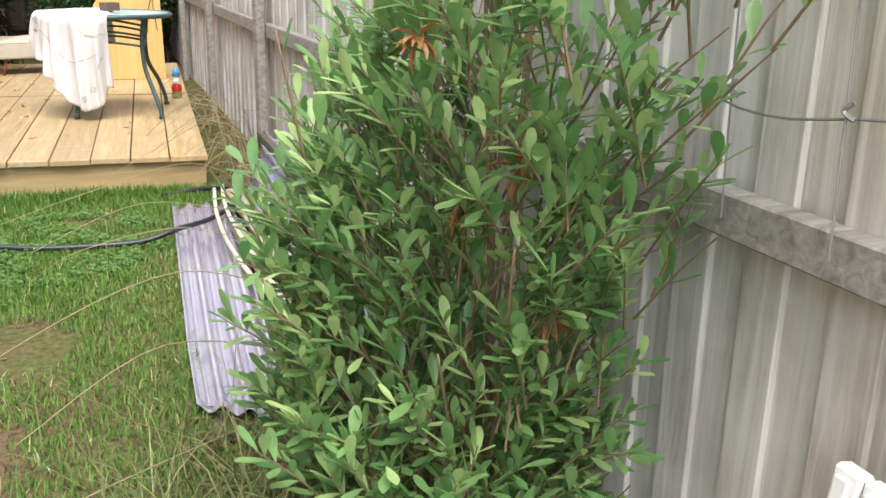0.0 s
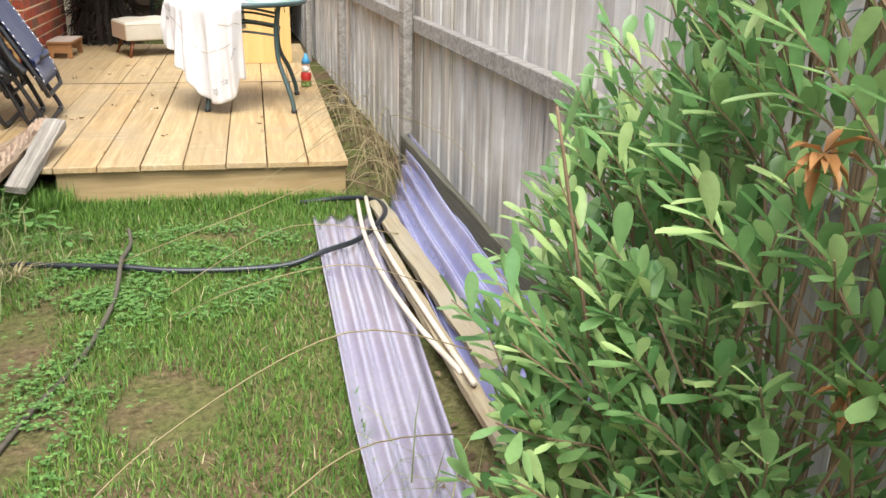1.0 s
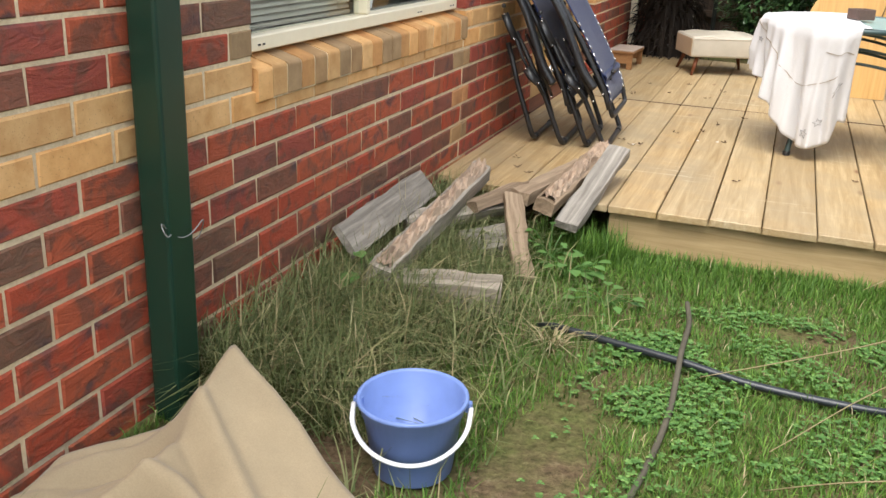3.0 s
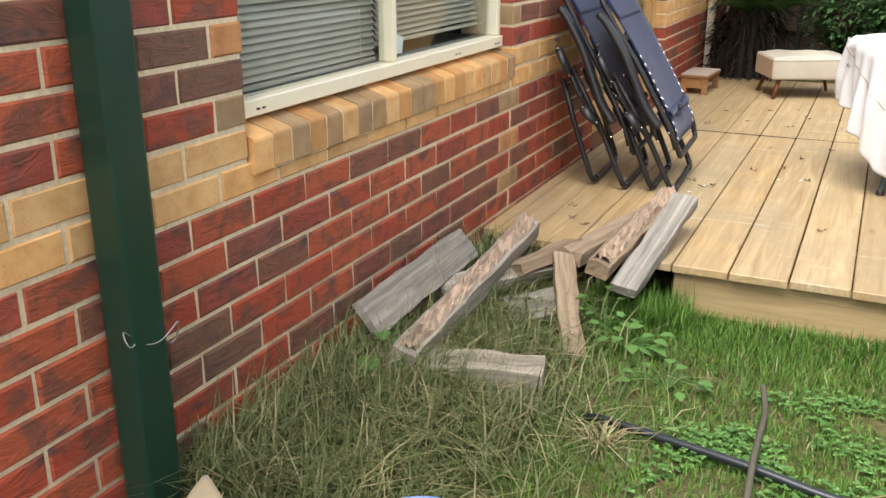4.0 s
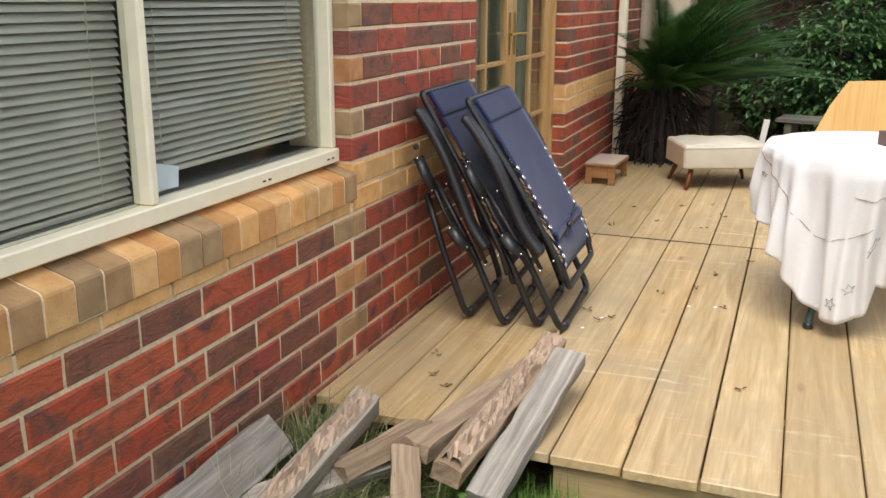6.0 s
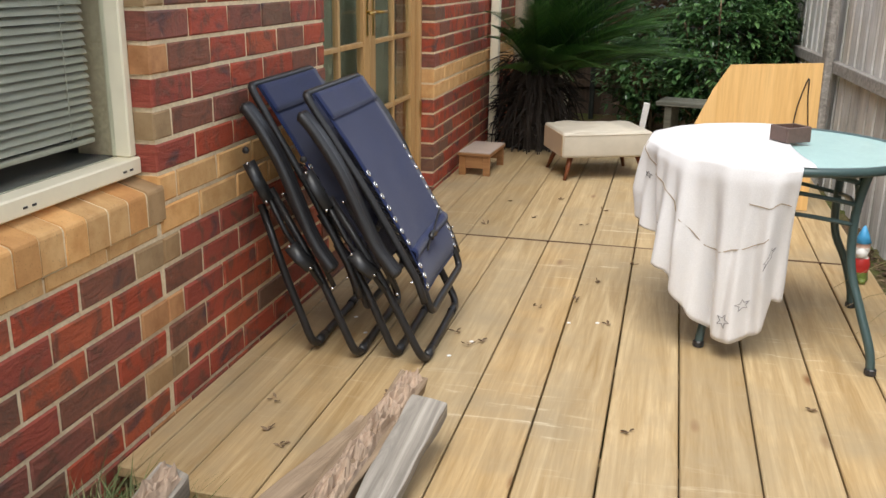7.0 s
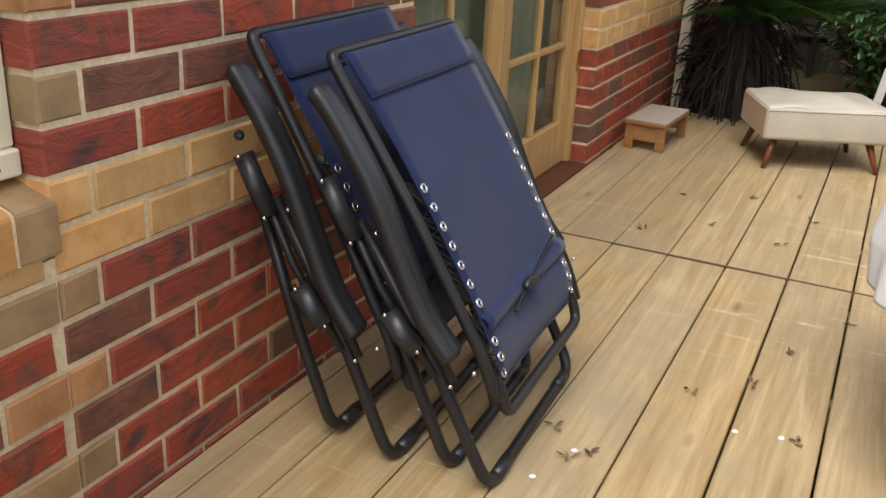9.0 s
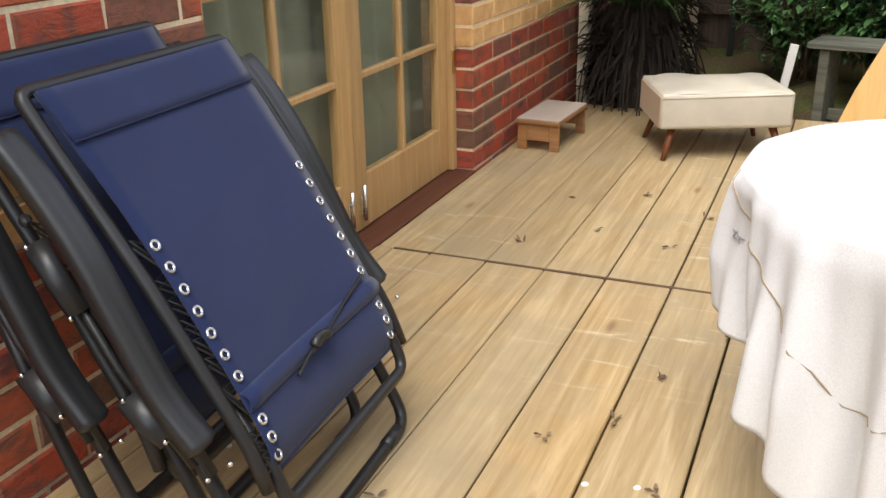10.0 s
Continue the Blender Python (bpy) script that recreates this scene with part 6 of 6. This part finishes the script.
def build_grass():
    rnd = random.Random(9)
    short, coarse, straw, clover = Leaves(), Leaves(), Leaves(), Leaves()
    covered = lambda x, y: (2.03 < x < 2.8 and -2.85 < y < -0.5) or (0.07 < x < 0.66 and -2.75 < y < -1.75) or (x - 0.70) ** 2 + (y + 1.84) ** 2 < 0.0115
    for i in range(125000):
        y = -4.5 + 4.5 * rnd.random() ** 0.8
        x = rnd.uniform(0.02, 2.7)
        if x > fence_x(y) - 0.06 or covered(x, y):
            continue
        if rnd.random() < bare(x, y):
            continue
        patch = noise.noise(Vector((x * 2.2, y * 2.2, 7.0)))
        L = rnd.uniform(0.022, 0.055) * (1.1 + 0.5 * patch) * (1.15 if y > -0.45 and x > 0.5 else 1.0)
        d = Vector((rnd.gauss(0, 0.45), rnd.gauss(0, 0.45), 1)).normalized()
        p = Vector((x, y, ground_z(x, y) - 0.004))
        (straw if rnd.random() < 0.03 + 0.06 * (patch < -0.2) else short).blade(p, d, L, rnd.uniform(0.0022, 0.0042), rnd.uniform(0.0, 0.6))
    # long coarse grass between the wall and the lawn
    for i in range(38000):
        y = rnd.uniform(-4.2, 0.0)
        w = 0.62 + 0.22 * noise.noise(Vector((0, y * 1.6, 2.0))) - (0.25 if y > -0.6 else 0.0)
        x = abs(rnd.gauss(0, 0.42)) * w * 1.25 + 0.015
        if x > 1.0 or (0.0 < x < 0.60 and -2.65 < y < -1.80) or (x - 0.70) ** 2 + (y + 1.84) ** 2 < 0.024 or rnd.random() < bare(x, y):
            continue
        L = rnd.uniform(0.08, 0.31) * (1.12 if -1.8 < y < -1.0 else 1.0) * (1.15 - 0.55 * x)
        d = Vector((rnd.gauss(0.12, 0.62), rnd.gauss(0, 0.62), 1)).normalized()
        p = Vector((x, y, ground_z(x, y) - 0.006))
        (straw if rnd.random() < 0.10 else coarse).blade(p, d, L, rnd.uniform(0.003, 0.006), rnd.uniform(0.1, 0.9))
    for i in range(1100):
        x, y = rnd.uniform(0.54, 0.90), rnd.uniform(-0.22, 0.0)
        d = Vector((rnd.gauss(0, 0.3), rnd.gauss(-0.1, 0.3), 1)).normalized()
        short.blade(Vector((x, y, ground_z(x, y) - 0.005)), d, rnd.uniform(0.08, 0.17), rnd.uniform(0.003, 0.005), rnd.uniform(0.0, 0.6))
    # lush tufts against the deck front
    for i in range(3000):
        x, y = rnd.uniform(0.65, 2.12), -0.02 - abs(rnd.gauss(0, 0.16))
        d = Vector((rnd.gauss(0, 0.3), rnd.gauss(-0.1, 0.3), 1)).normalized()
        short.blade(Vector((x, y, ground_z(x, y) - 0.005)), d, rnd.uniform(0.04, 0.09), rnd.uniform(0.003, 0.0045), rnd.uniform(0.0, 0.5))
    # tall seeding stalks
    for x, y, h in ((0.16, -0.55, 0.42), (0.13, -0.72, 0.36), (0.22, -0.35, 0.33), (0.10, -1.15, 0.32), (0.20, -1.3, 0.28), (0.28, -1.5, 0.3), (0.18, -2.9, 0.3), (0.12, -1.7, 0.27), (0.35, -0.95, 0.26), (0.45, -1.15, 0.24)):
        for k in range(4):
            d = Vector((rnd.gauss(0, 0.16), rnd.gauss(0, 0.16), 1)).normalized()
            straw.blade(Vector((x + rnd.gauss(0, 0.02), y + rnd.gauss(0, 0.02), -0.19)), d, h * rnd.uniform(0.7, 1.1), 0.0032, rnd.uniform(0, 0.3))
    # clover and flat weeds in the middle of the lawn
    for i in range(4300):
        a, k = rnd.uniform(0, 2 * math.pi), rnd.random() ** 0.5
        x, y = 1.49 + 0.52 * k * math.cos(a), -1.0 + 0.55 * k * math.sin(a)
        if rnd.random() < 0.3:
            x, y = 1.16 + rnd.gauss(0, 0.10), rnd.uniform(-2.6, -0.7)
        h = rnd.uniform(0.006, 0.04)
        if noise.noise(Vector((x * 5, y * 5, 2))) < -0.05:
            continue
        for t in range(3):
            b = a + t * 2.1
            clover.leaf(Vector((x, y, ground_z(x, y) + h)), Vector((math.cos(b), math.sin(b), rnd.uniform(-0.1, 0.35))), Vector((0, 0, 1)), 0.0115, 0.0095, 0.1, 0.1)
    for nm, L, mat, label in (("lawn_grass", short, "grass", "short green lawn grass"), ("coarse_grass", coarse, "grass_long", "long coarse half-dry grass along the wall"),
                              ("straw_grass", straw, "straw", "dry straw-coloured grass blades"), ("clover_patch", clover, "clover", "bright green clover patch in the lawn")):
        tagged(part(nm, L.mesh(nm, M[mat]), None), label, "grass", kind="stuff")


build_grass()


def weed(x, y, n, size, seed, spread=0.10, h=0.12):
    rnd = random.Random(seed)
    w = thing("broadleaf_weed", "bright green broad-leaved weed growing by the timber", "weed", pose(x, y, ground_z(x, y)), group="broad-leaved weeds")
    for i in range(n):
        a = rnd.uniform(0, 2 * math.pi)
        r = spread * rnd.random() ** 0.5
        q = Vector((r * math.cos(a), r * math.sin(a), h * rnd.uniform(0.35, 1.0)))
        st = part("stalk", tube(rounded([(0, 0, 0), q * 0.5 + Vector((0, 0, 0.02)), q], 3), 0.0022, 4), M["clover"], w)
        L = Leaves()
        d = Vector((math.cos(a), math.sin(a), rnd.uniform(-0.2, 0.3)))
        l = size * rnd.uniform(0.7, 1.15)
        L.leaf(q, d, Vector((0, 0, 1)), l, l * 0.82, 0.08, 0.2)
        part("leaf", L.mesh("leaf", M["clover"]), None, st)


weed(0.195, -1.051, 8, 0.085, 31, 0.05, 0.20)
weed(0.751, -0.424, 16, 0.055, 32, 0.11, 0.11)
weed(0.648, -0.293, 12, 0.045, 33, 0.09, 0.16)
weed(0.133, -2.743, 10, 0.06, 34, 0.10, 0.18)
weed(0.936, -0.619, 10, 0.045, 35, 0.12, 0.07)


def build_stalks():
    """Long dry grass stalks that arch over the lawn and along the fence."""
    rnd = random.Random(17)
    ob = thing("dry_grass_clump", "clump of long arching dry grass stalks by the fence", "grass")
    feet = [(2.399, -0.099), (2.45, 0.285), (2.43, 0.714), (2.481, -0.335), (2.378, 1.19), (2.43, 1.764)]
    for fx, fy in feet:
        for i in range(9):
            a = rnd.uniform(2.0, 4.9)
            L = rnd.uniform(0.25, 0.62)
            d = Vector((math.cos(a) * 0.8, math.sin(a), 0))
            p = Vector((fx + rnd.gauss(0, 0.05), fy + rnd.gauss(0, 0.12), -0.18))
            pts = [p, p + d * L * 0.25 + Vector((0, 0, L * 0.6)), p + d * L * 0.7 + Vector((0, 0, L * 0.75)), p + d * L * 1.15 + Vector((0, 0, L * 0.5))]
            part("stalk", tube(rounded(pts, 3), 0.0026, 4, taper=(1, 0.4)), M["straw"], ob)
    other = thing("dry_grass_clump", "few long bent straw stalks lying over the lawn", "grass")
    lines = [[(2.378, -0.577, -0.05), (2.09, -0.967, 0.16), (1.678, -1.361, 0.14), (1.318, -1.515, 0.05)], [(2.399, -2.057, -0.1), (1.987, -2.307, 0.10), (1.524, -2.655, 0.02), (1.266, -2.949, -0.12)],
             [(2.347, -1.485, -0.1), (2.038, -1.733, 0.08), (1.678, -1.839, 0.05), (1.493, -1.749, -0.08)], [(2.296, -2.537, -0.1), (1.936, -2.929, 0.12), (1.627, -3.225, 0.05)], [(2.347, -0.912, -0.1), (1.884, -1.212, 0.05), (1.493, -1.749, 0.02)],
             [(2.45, 0.046, 0.05), (2.244, -0.199, 0.22), (1.936, -0.542, 0.14), (1.73, -0.691, 0.05)], [(2.502, 0.143, 0.0), (2.399, -0.29, 0.28), (2.554, -0.906, 0.3), (2.605, -1.286, 0.22)], [(2.141, -2.876, -0.15), (1.781, -3.268, -0.06), (1.575, -3.37, -0.1)]]
    for l in lines:
        part("stalk", tube(rounded(l, 6), 0.0024, 4, taper=(1, 0.5)), M["straw"], other, soft=True)
    tuft = Leaves()
    for i in range(60):
        a = rnd.uniform(0, 2 * math.pi)
        d = Vector((math.cos(a) * 0.9, math.sin(a) * 0.9, rnd.uniform(0.5, 1.6))).normalized()
        tuft.blade(Vector((0.85 + rnd.gauss(0, 0.01), -1.05 + rnd.gauss(0, 0.01), -0.19)), d, rnd.uniform(0.08, 0.17), 0.006, rnd.uniform(0.2, 0.9))
    tagged(part("pale_tuft", tuft.mesh("pale_tuft", M["straw"]), None), "pale dry grass tuft standing in the lawn", "grass")
    litter = Leaves()
    for i in range(2600):
        y = rnd.uniform(-4.4, 3.4)
        x = min(fence_x(y) - 0.03, rnd.uniform(2.23, 2.82)) - abs(rnd.gauss(0, 0.03))
        if y < -2.6:
            x = rnd.uniform(1.95, fence_x(y) - 0.05)
        elif y < 0.0 and rnd.random() < 0.6:
            continue
        litter.leaf(Vector((x, y, ground_z(x, y) + rnd.uniform(0.0, 0.03))), Vector((rnd.gauss(0, 1), rnd.gauss(0, 1), rnd.gauss(0, 0.3))), Vector((0, 0, 1)), rnd.uniform(0.02, 0.06), rnd.uniform(0.006, 0.02), 0.2, 0.3)
    tagged(part("leaf_litter", litter.mesh("leaf_litter", M["leaf_litter"]), None), "brown dry leaves and twigs along the fence foot", "litter", kind="stuff")
    under = Leaves()
    for i in range(1900):
        x, y = rnd.gauss(2.35, 0.28), rnd.gauss(-3.5, 0.35)
        if x > fence_x(y) - 0.06:
            continue
        d = Vector((rnd.gauss(0, 0.6), rnd.gauss(0, 0.6), 1)).normalized()
        under.blade(Vector((x, y, -0.2)), d, rnd.uniform(0.12, 0.38), 0.004, rnd.uniform(0.1, 0.8))
    tagged(part("dry_undergrowth", under.mesh("dry_undergrowth", M["grass_long"]), None), "dry grass grown up under the shrub", "grass", kind="stuff")


build_stalks()


def build_deck_litter():
    rnd = random.Random(41)
    bits = ((0.648, 1.237), (0.71, 1.128), (0.751, 1.179), (1.019, 1.684), (1.153, 1.466), (0.885, 1.569), (0.463, 2.676), (0.669, 2.882), (0.936, 2.808), (0.751, 3.316), (1.008, 3.146), (0.545, 0.688), (0.318, 0.385), (0.37, 0.322), (0.257, 0.57), (1.081, 1.917), (1.214, 2.212), (0.494, 3.201), (1.781, 0.926), (1.266, 0.648))
    for i, (x, y) in enumerate(bits):
        L = Leaves()
        for k in range(4):
            L.leaf(Vector((rnd.gauss(0, 0.006), rnd.gauss(0, 0.006), 0.003)), Vector((rnd.gauss(0, 1), rnd.gauss(0, 1), rnd.uniform(0, 0.25))), Vector((0, 0, 1)), rnd.uniform(0.012, 0.032), rnd.uniform(0.006, 0.012), 0.35, -0.2)
        ob = part("dead_leaf", L.mesh("dead_leaf", M["leaf_litter"]), None, m=pose(x, y, 0.0005))
        tagged(ob, "curled brown dead leaf fallen on the deck boards", "leaf", "dead leaves on the deck")
    for i, (x, y) in enumerate(((0.669, 1.03), (0.715, 1.169), (1.019, 1.437), (1.12, 1.464), (0.494, 1.064), (0.339, 1.147), (0.257, 1.283))):
        p = rough_up(lathe([(0.0, 0.0), (0.012, 0.0005), (0.013, 0.002), (0.008, 0.0035), (0.0, 0.004)], 9), 0.002, 90.0)
        tagged(part("pebble", p, M["white_paint"], None, m=pose(x, y, 0.0003) @ Matrix.Scale(0.6, 4)), "small white paint fleck on the deck boards", "fleck", "white flecks on the deck")


build_deck_litter()

# ---------------------------------------------------------------- bricks of the house wall
BRICK_MATS = {"red": M["brick"], "cream": M["cream"], "tan": M["tan"], "olive": M["olive"]}
brick_meshes = {}


def brick_mesh(L, kind, variant):
    """One brick with chamfered, slightly uneven face; its face lies in x = 0."""
    key = (round(L, 3), kind, variant)
    if key not in brick_meshes:
        rnd = random.Random(int(key[0] * 1000) * 7 + variant)
        h, d, k = 0.0745, 0.112, 0.005
        L2, h2 = key[0] / 2, h / 2
        j = lambda s: rnd.uniform(-s, s)
        back = [(-d, -L2, -h2), (-d, L2, -h2), (-d, L2, h2), (-d, -L2, h2)]
        mid = [(-k, -L2 + j(.001), -h2 + j(.001)), (-k, L2 + j(.001), -h2 + j(.001)), (-k, L2 + j(.001), h2 + j(.001)), (-k, -L2 + j(.001), h2 + j(.001))]
        front = [(j(.0012), -L2 + k + j(.002), -h2 + k + j(.0015)), (j(.0012), L2 - k + j(.002), -h2 + k + j(.0015)),
                 (j(.0012), L2 - k + j(.002), h2 - k + j(.0015)), (j(.0012), -L2 + k + j(.002), h2 - k + j(.0015))]
        faces = [(8, 9, 10, 11)]
        for r in (0, 4):
            for i in range(4):
                faces.append((r + i, r + (i + 1) % 4, r + 4 + (i + 1) % 4, r + 4 + i))
        me = bpy.data.meshes.new("brick")
        me.from_pydata(back + mid + front, [], faces)
        me.materials.append(BRICK_MATS[kind])
        brick_meshes[key] = me
    return brick_meshes[key]


rest_v, rest_f, rest_c, rest_cf = [], [], [], []
brick_rnd = random.Random(21)
for y0, y1, c, kind in BRICKS:
    z = BAND + (c + 0.5) * COURSE
    L, yc = y1 - y0, (y0 + y1) / 2
    variant = brick_rnd.randrange(4)
    dx = brick_rnd.uniform(-0.0015, 0.0015)
    me = brick_mesh(L, kind, variant)
    if -2.2 < yc < 1.65 and -6 <= c <= 7 or (kind != "red" and -2.8 < yc < 1.75 and c <= 7):
        part("brick", me, None, wall, m=pose(dx, yc, z))
    else:
        V, F = (rest_v, rest_f) if kind == "red" else (rest_c, rest_cf)
        n = len(V)
        V.extend((v.co.x + dx, v.co.y + yc, v.co.z + z) for v in me.vertices)
        F.extend(tuple(n + i for i in p.vertices) for p in me.polygons)
far_bricks = part("brick_rest", stuff_mesh("brick_rest", rest_v, rest_f, M["brick_far"]), None, wall)
far_bricks["kind"] = "stuff"
far_cream = part("cream_brick_rest", stuff_mesh("cream_brick_rest", rest_c, rest_cf, M["cream"]), None, wall)
far_cream["kind"] = "stuff"
